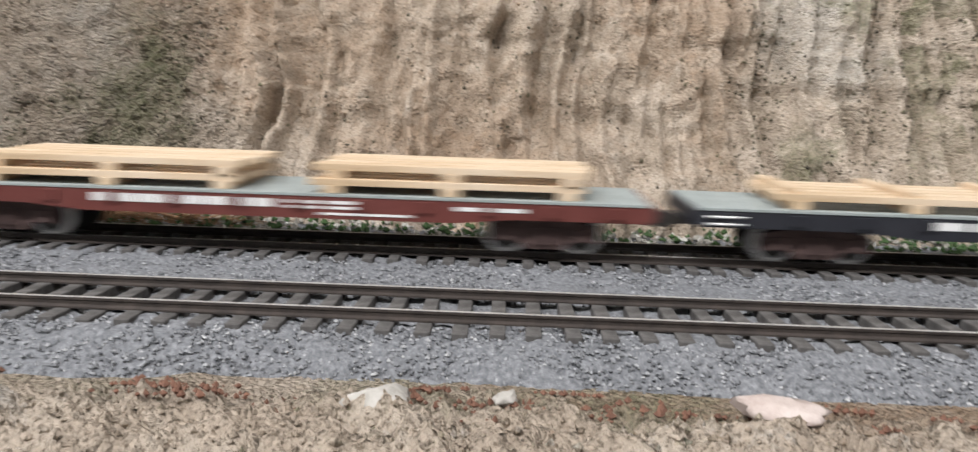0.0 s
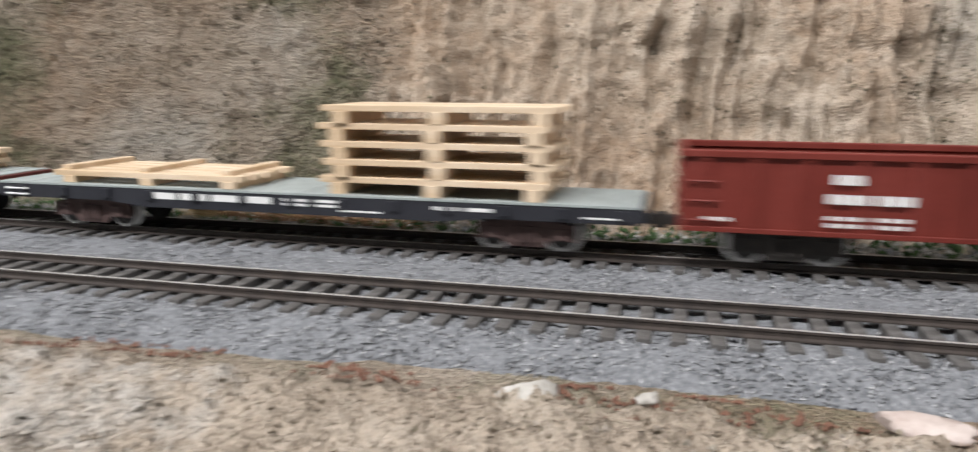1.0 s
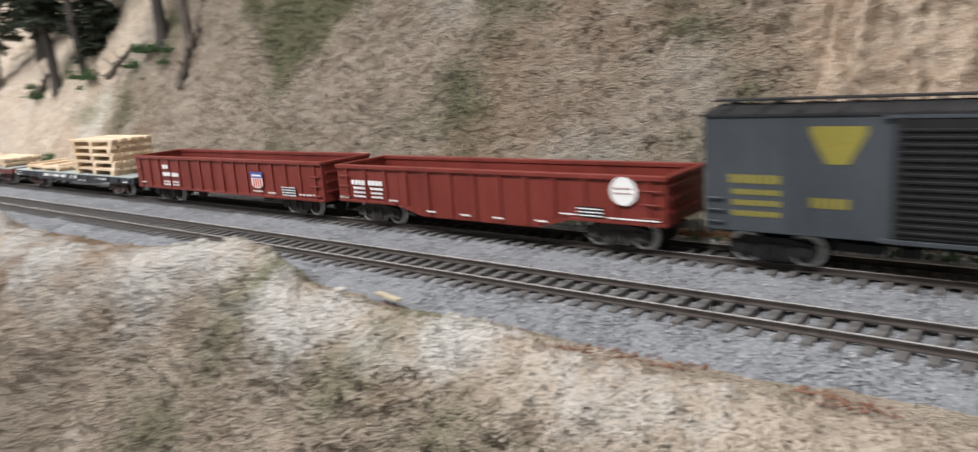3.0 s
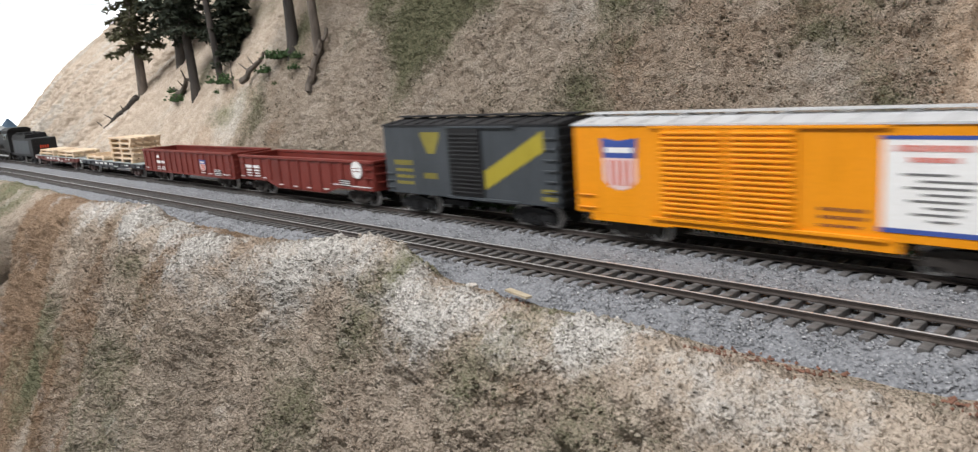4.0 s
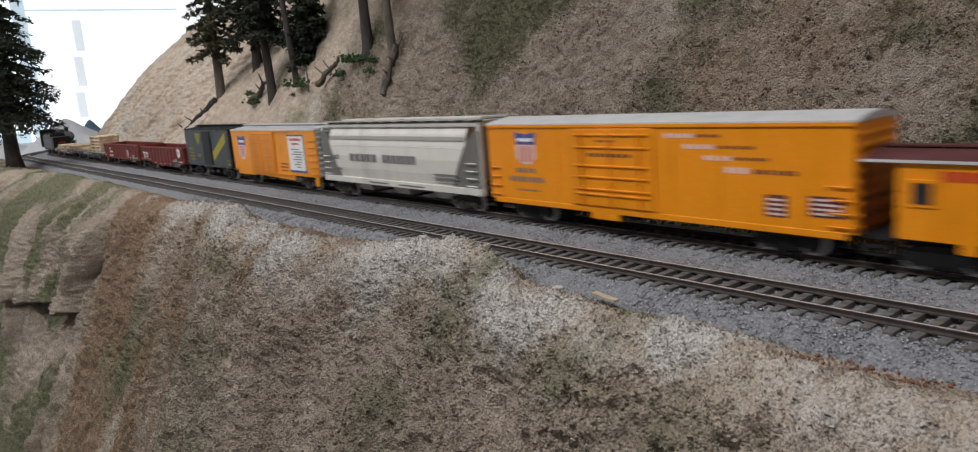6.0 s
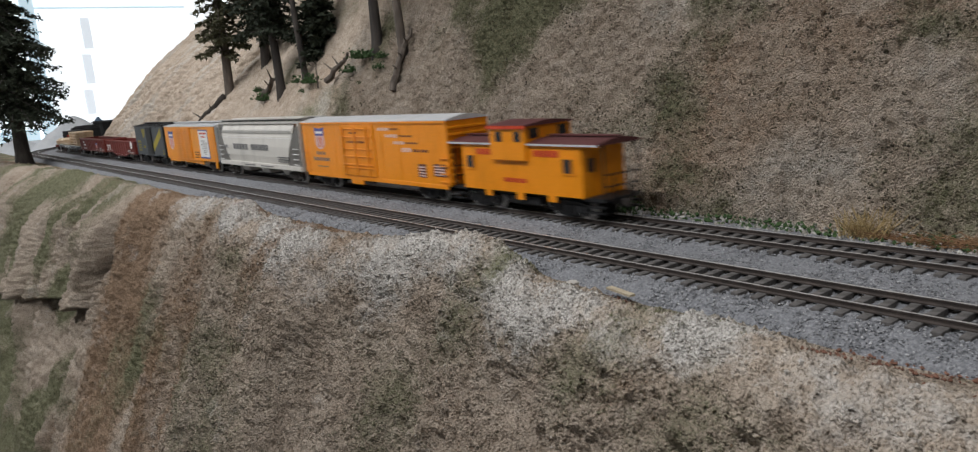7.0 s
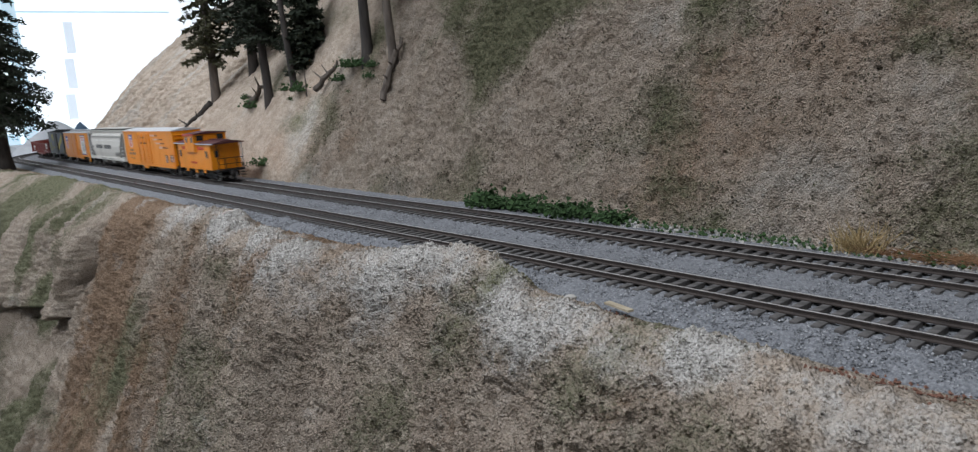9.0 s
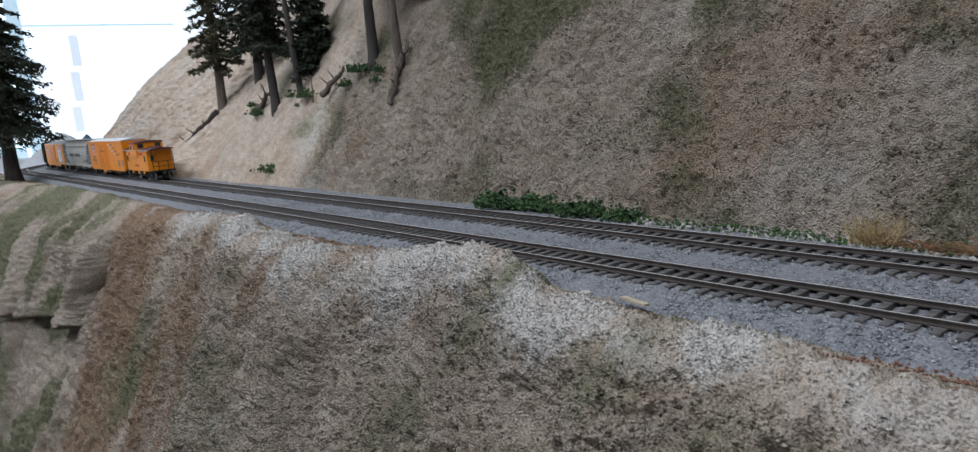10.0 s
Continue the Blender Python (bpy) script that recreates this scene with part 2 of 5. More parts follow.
def tube(bm, p, q, r0, r1=None, n=8):
    p, q = Vector(p), Vector(q)
    r1 = r0 if r1 is None else r1
    turn = (q - p).to_track_quat("Z", "Y").to_matrix()
    rings = []
    for c, r in ((p, r0), (q, r1)):
        rings.append([bm.verts.new(c + turn @ Vector((r * math.cos(6.2832 * i / n), r * math.sin(6.2832 * i / n), 0))) for i in range(n)])
    for i in range(n):
        bm.faces.new((rings[0][i], rings[0][(i + 1) % n], rings[1][(i + 1) % n], rings[1][i]))
    bm.faces.new(rings[0][::-1])
    bm.faces.new(rings[1])


def mesh_of(name, bm, material, scale=0.001, smooth=False, bevel=0.0):
    if bevel:
        bmesh.ops.bevel(bm, geom=[e for e in bm.edges], offset=bevel, segments=1, affect="EDGES")
    bmesh.ops.recalc_face_normals(bm, faces=bm.faces)
    bmesh.ops.scale(bm, vec=(scale,) * 3, verts=bm.verts)
    me = bpy.data.meshes.new(name)
    bm.to_mesh(me)
    bm.free()
    me.materials.append(material)
    if smooth:
        me.polygons.foreach_set("use_smooth", [True] * len(me.polygons))
    return me


def part(name, bm, material, parent, label="", bevel=0.0, smooth=False, scale=0.001):
    ob = new(name, mesh_of(name, bm, material, scale, smooth, bevel))
    ob.parent = parent
    if label:
        tagged(ob, label)
    return ob


def boxes(name, rows, material, parent, label="", bevel=0.0):
    """One part for every row."""
    for r in rows:
        bm = bmesh.new()
        box(bm, *r)
        ob = part(name, bm, material, parent, label, bevel)
    return ob


def raw(name, verts, faces, material, smooth=False):
    me = bpy.data.meshes.new(name)
    me.from_pydata(np.asarray(verts, dtype=float).tolist(), [], np.asarray(faces).tolist())
    me.materials.append(material)
    if smooth:
        me.polygons.foreach_set("use_smooth", [True] * len(me.polygons))
    return new(name, me)


# ---- lattice noise over arrays ----
def hash3(i, j, k):
    h = (i * 374761393 + j * 668265263 + k * 1274126177) & 0x7FFFFFFF
    h = ((h ^ (h >> 13)) * 1103515245) & 0x7FFFFFFF
    return ((h ^ (h >> 16)) & 0xFFFF) / 65535.0


def vnoise(x, y, z):
    i, j, k = (np.floor(a).astype(np.int64) for a in (x, y, z))
    u, v, w = x - i, y - j, z - k
    u, v, w = (a * a * (3 - 2 * a) for a in (u, v, w))
    total = 0.0
    for di, wi in ((0, 1 - u), (1, u)):
        for dj, wj in ((0, 1 - v), (1, v)):
            for dk, wk in ((0, 1 - w), (1, w)):
                total = total + hash3(i + di, j + dj, k + dk) * wi * wj * wk
    return total * 2 - 1


def fbm(x, y, z, octaves=4, gain=0.5):
    total, amp = 0.0, 1.0
    for o in range(octaves):
        total = total + amp * vnoise(x * 2.03 ** o + 17.3 * o, y * 2.03 ** o + 5.1 * o, z * 2.03 ** o + 9.7 * o)
        amp *= gain
    return total


def smooth(a, b, x):
    t = np.clip((x - a) / (b - a), 0, 1)
    return t * t * (3 - 2 * t)


# ---- the line: straight along x, then a bend round the end of the hill ----
BEND, RADIUS, TRACK = -1.70, 0.36, 0.0643
HILL_BEND, HILL_RADIUS = -1.55, 0.40
CENTRE = TRACK + RADIUS


def on_line(s, off):
    """Place and heading at s along the far track, off metres in y from the near rail."""
    if s >= BEND:
        return s, off, 0.0
    a = (BEND - s) / RADIUS
    r = CENTRE - off
    return BEND - r * math.sin(a), CENTRE - r * math.cos(a), -math.degrees(a)


def line_arrays(s, off, bend=BEND, radius=RADIUS):
    a = np.maximum(0, (bend - s) / radius)
    c = TRACK + radius
    r = c - off
    return np.where(s >= bend, s, bend - r * np.sin(a)), np.where(s >= bend, off, c - r * np.cos(a))


def grid_faces(nu, nv):
    i = np.arange(nu * nv).reshape(nu, nv)
    return np.stack([i[:-1, :-1], i[1:, :-1], i[1:, 1:], i[:-1, 1:]], -1).reshape(-1, 4)


def sheet(name, p, cover, material):
    """p: nu x nv x 3 places; cover: nu x nv x 3 shares of moss, clay and crust."""
    nu, nv = p.shape[:2]
    ob = raw(name, p.reshape(-1, 3), grid_faces(nu, nv), material, True)
    at = ob.data.color_attributes.new("cover", "FLOAT_COLOR", "POINT")
    rgba = np.ones((nu * nv, 4), dtype=np.float32)
    rgba[:, : cover.shape[2]] = np.clip(cover.reshape(nu * nv, -1), 0, 1)
    at.data.foreach_set("color", rgba.ravel())
    return ob


def ground_foam(name, p, cover, rows, cols, n, r0, r1, material, label, seed, thin=None):
    """n irregular crumbs of scenic turf strewn over a stretch of a sheet, each with the cover beneath it."""
    rng = np.random.default_rng(seed)
    i = rng.integers(rows[0], rows[1] - 1, n)
    j = rng.integers(cols[0], cols[1] - 1, n)
    if thin is not None:
        keep = rng.uniform(0, 1, n) < thin[i, j]
        i, j = i[keep], j[keep]
        n = len(i)
    fu, fv = rng.uniform(0, 1, (n, 1)), rng.uniform(0, 1, (n, 1))
    c = p[i, j] + fu * (p[i + 1, j] - p[i, j]) + fv * (p[i, j + 1] - p[i, j])
    unit = np.array([(1, 0, 0), (-1, 0, 0), (0, 1, 0), (0, -1, 0), (0, 0, 1), (0, 0, -1)], dtype=float)
    f = np.array([(0, 2, 4), (2, 1, 4), (1, 3, 4), (3, 0, 4), (2, 0, 5), (1, 2, 5), (3, 1, 5), (0, 3, 5)])
    v = unit[None] * (r0 + (r1 - r0) * rng.uniform(0, 1, n) ** 2)[:, None, None] * rng.uniform(0.5, 1.3, (n, 6, 1)) + rng.normal(0, 0.12, (n, 6, 3)) * r0
    ob = raw(name, (v + c[:, None]).reshape(-1, 3), (f[None] + 6 * np.arange(n)[:, None, None]).reshape(-1, 3), material)
    at = ob.data.color_attributes.new("cover", "FLOAT_COLOR", "POINT")
    rgba = np.clip(np.repeat(cover[i, j] + np.concatenate([rng.normal(0, 0.10, (n, 3)), np.zeros((n, 1))], 1), 6, 0), 0, 1).astype(np.float32)
    at.data.foreach_set("color", rgba.ravel())
    return tagged(ob, label, "ground cover", kind="stuff")


def steps(*spans):
    """Ascending values out of (start, end, step) spans."""
    return np.concatenate([np.arange(a, b, d) for a, b, d in spans])


# ---- hillside behind the far track ----
TOE = 0.104


def slope_of(s):
    return 0.54 + 0.50 * smooth(-0.55, -1.1, s) - 0.18 * smooth(-1.15, -1.4, s)


def hillside():
    s = steps((-2.6, -1.9, 0.008), (-1.9, -0.9, 0.0032), (-0.9, -0.46, 0.0020), (-0.46, 0.30, 0.0011), (0.30, 1.2, 0.02))
    h = steps((-0.012, 0.150, 0.0011), (0.150, 0.42, 0.005))
    S, Hh = np.meshgrid(s, h, indexing="ij")
    Z0 = S * 0
    k = slope_of(S)
    cliff = smooth(-0.022, 0.004, S + 0.014 * fbm(S * 40, Hh * 40, Z0, 2))
    warp = 0.6 * fbm(S * 25, Hh * 25, Z0, 2)
    rill = fbm(S * 100 + warp, Hh * 7, Z0 + 3.1, 3)
    rill2 = fbm(S * 210 + 2 * warp, Hh * 30, Z0 + 6.1, 2)
    broad = fbm(S * 14, Hh * 14, Z0 + 7.7, 3)
    mid = fbm(S * 60, Hh * 60, Z0 + 2.7, 3)
    fine = fbm(S * 210, Hh * 210, Z0 + 1.3, 3, 0.65)
    rub = fbm(S * 430, Hh * 430, Z0 + 4.4, 2, 0.7)
    pit = np.maximum(0, fbm(S * 520, Hh * 520, Z0 + 2.0, 2, 0.6) - 0.05) - 0.7 * np.maximum(0, fbm(S * 700, Hh * 700, Z0 + 5.0, 2, 0.6) - 0.1)
    ledge = fbm(S * 22, Hh * 90, Z0 + 12.4, 3)
    fall = fbm(S * 26 - Hh * 15, Hh * 4, Z0 + 5.0, 4)
    left = smooth(-0.95, -1.05, S)
    sand = smooth(-0.6, -0.68, S)
    push = cliff * (0.013 * (0.5 - np.abs(rill)) + 0.0036 * rill2 + 0.0045 * mid + 0.003 * ledge + 0.0012 * fine)
    push = push + (1 - cliff) * (0.004 * broad + (0.0018 * mid + 0.0016 * fine) * (1 - 0.75 * sand))
    push = push + left * (0.015 * fall + 0.0055 * fbm(S * 75 - Hh * 42, Hh * 9, Z0 + 8.8, 3) + 0.002 * fine) + (0.0006 * rub + 0.0021 * pit * (1 - 0.65 * cliff)) * (1 - 0.8 * sand)
    gully = np.exp(-((S + 0.66) / 0.06) ** 2)
    off = TOE + k * Hh - push * smooth(-0.012, 0.006, Hh) + 0.008 * gully * smooth(0.0, 0.05, Hh) + 0.010 * cliff * smooth(0, 0.03, Hh) + 2.2 * smooth(-1.15, -1.4, S) * np.maximum(0, Hh - 0.1) ** 2
    x, y = line_arrays(S, off, HILL_BEND, HILL_RADIUS)
    z = Hh + 0.0016 * fine + 0.0008 * rub
    moss = fbm(S * 16, Hh * 18, Z0 + 11.0, 4)
    clump2 = fbm(S * 70, Hh * 60, Z0 + 17.0, 3)
    patch = np.exp(-((S + 0.036 + 0.3 * (Hh - 0.05)) / 0.026) ** 2 - ((Hh - 0.05) / 0.035) ** 2)
    green = 0.08 + 0.42 * moss + 0.34 * smooth(0.085, 0.125, Hh + 0.02 * moss) * smooth(-0.52, -0.42, S) * (1 - cliff) + 0.30 * np.maximum(0, clump2) * smooth(-0.3, -0.15, S) * (1 - cliff) + 0.75 * patch + 0.16 * smooth(-0.22, -0.42, S) * (1 - sand) - 0.9 * cliff - 0.35 * left + 1.25 * smooth(0.160, 0.190, S + 0.012 * rill) * (1 - 0.5 * smooth(0.0, 0.25, clump2)) + 0.4 * np.exp(-((S + 0.36) / 0.07) ** 2 - ((Hh - 0.13) / 0.05) ** 2)
    clay = 0.10 + 0.45 * fbm(S * 12, Hh * 12, Z0 + 21.0, 3) + cliff * 0.16 + 0.30 * cliff * np.exp(-((S - 0.172) / 0.018) ** 2) - 0.4 * left - 0.05 * smooth(-0.28, -0.2, S) * (1 - cliff)
    crust = 0.05 + 0.5 * fbm(S * 18, Hh * 18, Z0 + 31.0, 3) + 0.08 * cliff * (0.5 + rill) * (1 - smooth(0.17, 0.20, S)) + 0.25 * left + 0.5 * left * fbm(S * 90 - Hh * 50, Hh * 8, Z0 + 3.3, 3) + 0.15 * np.exp(-((S - 0.205) / 0.02) ** 2 - ((Hh - 0.085) / 0.02) ** 2) + 0.22 * np.exp(-((S + 0.62) / 0.06) ** 2)
    place = np.stack([x, y, z], -1)
    cover = np.stack([green, clay, crust, 0.9 - 0.35 * cliff - 0.40 * sand - 0.3 * left], -1)
    ob = sheet("hillside", place, cover, M["hill"])
    rows = (int(np.searchsorted(s, -0.64)), int(np.searchsorted(s, 0.29)))
    thin = (1 - 0.85 * cliff) * (1 - 0.8 * sand) * smooth(-0.9, 0.5, mid + 0.6 * clump2) * (0.65 + 0.35 * smooth(0.1, 0.4, green))
    ground_foam("turf_crumbs", place, cover, rows, (8, int(np.searchsorted(h, 0.150))), 90000, 0.0003, 0.0010, M["hill"], "crumbs of tan and olive scenic turf on the hillside", 21, thin)
    dark = smooth(0.0, 0.5, clump2 + 0.5 * moss + 0.25 * smooth(-0.3, -0.1, S)) * (1 - 0.8 * cliff * (1 - smooth(0.16, 0.19, S))) * (1 - sand)
    ground_foam("dark_turf_crumbs", place, cover, rows, (8, int(np.searchsorted(h, 0.150))), 42000, 0.0003, 0.0009, M["darkturf"], "dark brown and olive crumbs of turf on the hillside", 23, dark)
    return tagged(ob, "steep scenic hillside of tan earth with moss and a gullied clay cut", "hillside", kind="structure")


hillside()

# ---- bank in front of the near track ----
LIPX = [-3.2, -2.2, -1.75, -1.45, -1.25, -1.06, -0.9, -0.73, -0.59, -0.5, -0.455, -0.42, -0.38, -0.304, -0.26, -0.225, -0.19, -0.165, -0.14, -0.1, -0.04, 0.0, 0.1, 0.25, 1.2]
LIPY = [-0.62, -0.34, -0.17, -0.115, -0.075, -0.048, -0.042, -0.041, -0.040, -0.040, -0.041, -0.046, -0.055, -0.052, -0.040, -0.030, -0.022, -0.026, -0.037, -0.040, -0.044, -0.045, -0.047, -0.055, -0.06]
LIPZ = [0.0, 0.0, 0.0, 0.002, 0.0, 0.001, 0.0, -0.001, -0.001, 0.0, 0.003, 0.0065, 0.0, -0.001, -0.002, 0.003, 0.0075, 0.006, -0.002, -0.003, -0.002, -0.003, -0.005, -0.004, -0.004]
INX = [-3.2, -0.84, -0.53, -0.39, -0.31, -0.2, -0.15, -0.1, 0.0, 0.1, 0.17, 1.2]
INY = [-0.014, -0.014, -0.016, -0.020, -0.013, -0.0115, -0.018, -0.024, -0.025, -0.0185, -0.022, -0.022]


def bank():
    x = steps((-3.2, -1.6, 0.012), (-1.6, -0.9, 0.005), (-0.9, -0.52, 0.0018), (-0.52, 0.22, 0.0009), (0.22, 1.2, 0.02))
    flat = np.linspace(0, 1, 34)
    drop = steps((0.0008, 0.13, 0.0009), (0.13, 0.26, 0.0018), (0.26, 0.62, 0.012))
    ly, lz = np.interp(x, LIPX, LIPY), np.interp(x, LIPX, LIPZ)
    ly = ly + 0.0035 * fbm(x * 45, x * 0, x * 0 + 2.0, 3)
    inner = np.interp(x, INX, INY) + 0.003 + 0.0015 * fbm(x * 80, x * 0, x * 0 + 8.0, 3)
    X = np.repeat(x[:, None], len(flat) + len(drop), 1)
    lean = 0.44 + 0.5 * smooth(-0.95, -1.3, x)
    Y = np.concatenate([inner[:, None] + (ly - inner)[:, None] * flat[None, :], ly[:, None] - lean[:, None] * drop[None, :] - (0.008 * (1 - np.exp(-drop / 0.008)))[None, :]], 1)
    Z = np.concatenate([-0.0075 + (lz + 0.0075)[:, None] * smooth(0, 0.75, flat)[None, :], lz[:, None] - drop[None, :]], 1)
    D = np.concatenate([np.zeros(len(flat)), drop])[None, :] + 0 * X
    U = np.concatenate([flat, np.ones(len(drop))])[None, :] + 0 * X
    Z0 = X * 0
    broad = fbm(X * 18, Z * 14, Z0 + 3.0, 3)
    mid = fbm(X * 55, Z * 55, Y * 55, 3)
    fine = fbm(X * 210, Z * 210, Y * 210, 3, 0.65)
    rub = fbm(X * 440, Z * 440, Y * 440, 2, 0.7)
    pit = np.maximum(0, fbm(X * 640, Z * 640, Y * 640, 2, 0.6) - 0.05) - 0.8 * np.maximum(0, fbm(X * 820 + 9, Z * 820, Y * 820, 2, 0.6) - 0.08)
    gul = fbm(X * 40, Z * 6, Z0 + 6.0, 3)
    west = smooth(-0.58, -0.72, X)
    edge = smooth(0.0, 0.5, U)
    inside = smooth(0, 0.012, D)
    # a buttress with a crevice down its flank and an undercut along its foot
    side = -0.690 - 0.25 * (D - 0.1) + 0.008 * fbm(D * 30, Z0, Z0 + 4.0, 2)
    mass = smooth(side, side - 0.016, X) * smooth(0.0, 0.05, D)
    foot = 0.106 + 0.10 * (side - X) + 0.004 * fbm(X * 30, Z0, Z0 + 2.2, 2)
    over = smooth(foot + 0.004, foot - 0.002, D)
    crevice = np.exp(-((X - side - 0.003) / 0.0045) ** 2) * smooth(0.035, 0.07, D) * smooth(0.125, 0.10, D)
    slot = np.exp(-((D - foot - 0.003) / 0.003) ** 2) * smooth(side + 0.004, side - 0.01, X)
    streaks = fbm(X * 120 + D * 40, Z * 9, Z0 + 2.6, 3)
    lumps = smooth(-0.14, -0.06, X) * np.maximum(0, fbm(X * 110, Z * 90 + Y * 110, Z0 + 5.5, 2))
    push = (0.005 * broad * smooth(0, 0.05, D) + 0.0024 * mid + 0.0017 * fine + 0.0008 * rub + 0.0016 * pit * (1 - 0.5 * west)) + west * smooth(0, 0.04, D) * (0.009 * gul + 0.010 * fbm(X * 9, Z * 9, Z0 + 1.0, 2)) + smooth(-0.36, -0.5, X) * 0.0028 * streaks + mass * (0.002 + 0.020 * over) - 0.026 * crevice - 0.014 * slot + 0.005 * lumps
    Y = Y - push * inside
    Z = Z + edge * (0.0014 * fine + 0.0008 * rub + 0.0014 * pit + 0.0018 * mid * (1 - inside) + 0.0035 * lumps * smooth(0.4, 0.8, U))
    moss = fbm(X * 15, Z * 16, Z0 + 13.0, 4)
    lip = np.exp(-(D / (0.018 + 0.012 * broad ** 2)) ** 2) * smooth(0.4, 0.75, U)
    green = 0.10 + 0.42 * moss + 0.75 * np.exp(-((X + 0.385) / 0.028) ** 2 - ((D - 0.016) / 0.016) ** 2) + 0.4 * np.exp(-((X + 0.155) / 0.012) ** 2 - (D / 0.008) ** 2) - 0.2 * lip + 0.5 * np.exp(-((X + 0.545 + 0.3 * (D - 0.1)) / 0.022) ** 2 - ((D - 0.12) / 0.05) ** 2) + 0.2 * np.exp(-((X + 0.085) / 0.022) ** 2 - ((D - 0.022) / 0.014) ** 2) + 0.30 * np.exp(-((X + 0.16) / 0.03) ** 2 - ((D - 0.02) / 0.02) ** 2) + 0.55 * smooth(side + 0.004, side - 0.012, X) * (0.7 + 0.8 * moss)
    clay = 0.02 + 0.45 * fbm(X * 10, Z * 9, Z0 + 23.0, 3) + 0.52 * smooth(-0.24, -0.43, X) * (1 - 0.9 * smooth(side + 0.004, side - 0.012, X)) * (1.0 + 0.7 * fbm(X * 30, Z * 6, Z0 + 40.0, 3)) + 0.3 * np.exp(-((X + 0.43) / 0.03) ** 2 - ((D - 0.09) / 0.04) ** 2) + 0.30 * (1 - smooth(0.3, 0.7, U)) + 0.6 * smooth(-0.12, -0.02, X) * smooth(0.5, 0.8, U) * (0.75 + 0.9 * mid) * smooth(0.0, 0.02, D)
    crust = 0.05 - 0.35 * smooth(-0.10, -0.03, X) * smooth(0.006, 0.02, D) + 0.30 * fbm(X * 40, Z * 40, Z0 + 33.0, 4) + (0.42 + 0.3 * mid) * lip * smooth(-0.62, -0.36, X) * (1 - 0.7 * smooth(-0.09, 0.0, X)) + 0.12 * lip + 0.2 * np.exp(-((X + 0.03) / 0.035) ** 2 - ((D - 0.004) / 0.009) ** 2) * smooth(0.5, 0.8, U)
    place = np.stack([X, Y, Z], -1)
    cover = np.stack([green, clay, crust, 0.85 - 0.15 * lip], -1)
    ob = sheet("embankment", place, cover, M["bank"])
    rows = (int(np.searchsorted(x, -0.56)), int(np.searchsorted(x, 0.21)))
    thin = (1 - 0.75 * smooth(-0.38, -0.5, X)) * smooth(-1.0, 0.3, mid + 0.5 * fine) * (1 - 0.5 * smooth(-0.07, 0.0, X))
    ground_foam("bank_crumbs", place, cover, rows, (18, len(flat) + int(np.searchsorted(drop, 0.17))), 125000, 0.0003, 0.0011, M["bank"], "crumbs of grey-tan plaster and turf on the bank", 22, thin)
    return tagged(ob, "crusty plaster embankment with pale lip and moss patches", "embankment", kind="structure")


bank()


# ---- ballast, rails and ties ----
def bed_height(o):
    """Height of the ballast across the two tracks."""
    z = np.where((o > 0.0) & (o < 0.0165), -0.0043, -0.0032) + np.where((o > 0.056) & (o < 0.0725), -0.0011, 0.0)
    z = z - 0.0010 * np.exp(-((o - 0.036) / 0.009) ** 2)
    return z - 0.0065 * smooth(-0.007, -0.024, o) - 0.004 * smooth(-0.024, -0.03, o) - 0.001 * smooth(0.080, 0.1, o)


def ballast():
    s = steps((-2.6, -0.7, 0.006), (-0.7, 0.34, 0.0016), (0.34, 1.2, 0.012))
    o = np.arange(-0.030, 0.1125, 0.0013)
    S, O = np.meshgrid(s, o, indexing="ij")
    z = bed_height(O) + 0.0007 * fbm(S * 480, O * 480, S * 0, 3, 0.7) + 0.0004 * fbm(S * 60, O * 60, S * 0, 2)
    x, y = line_arrays(S, O)
    ob = raw("ballast_bed", np.stack([x, y, z], -1).reshape(-1, 3), grid_faces(*S.shape), M["ballast"], True)
    return tagged(ob, "bed of fine grey ballast under two tracks", "ballast", kind="structure")


ballast()


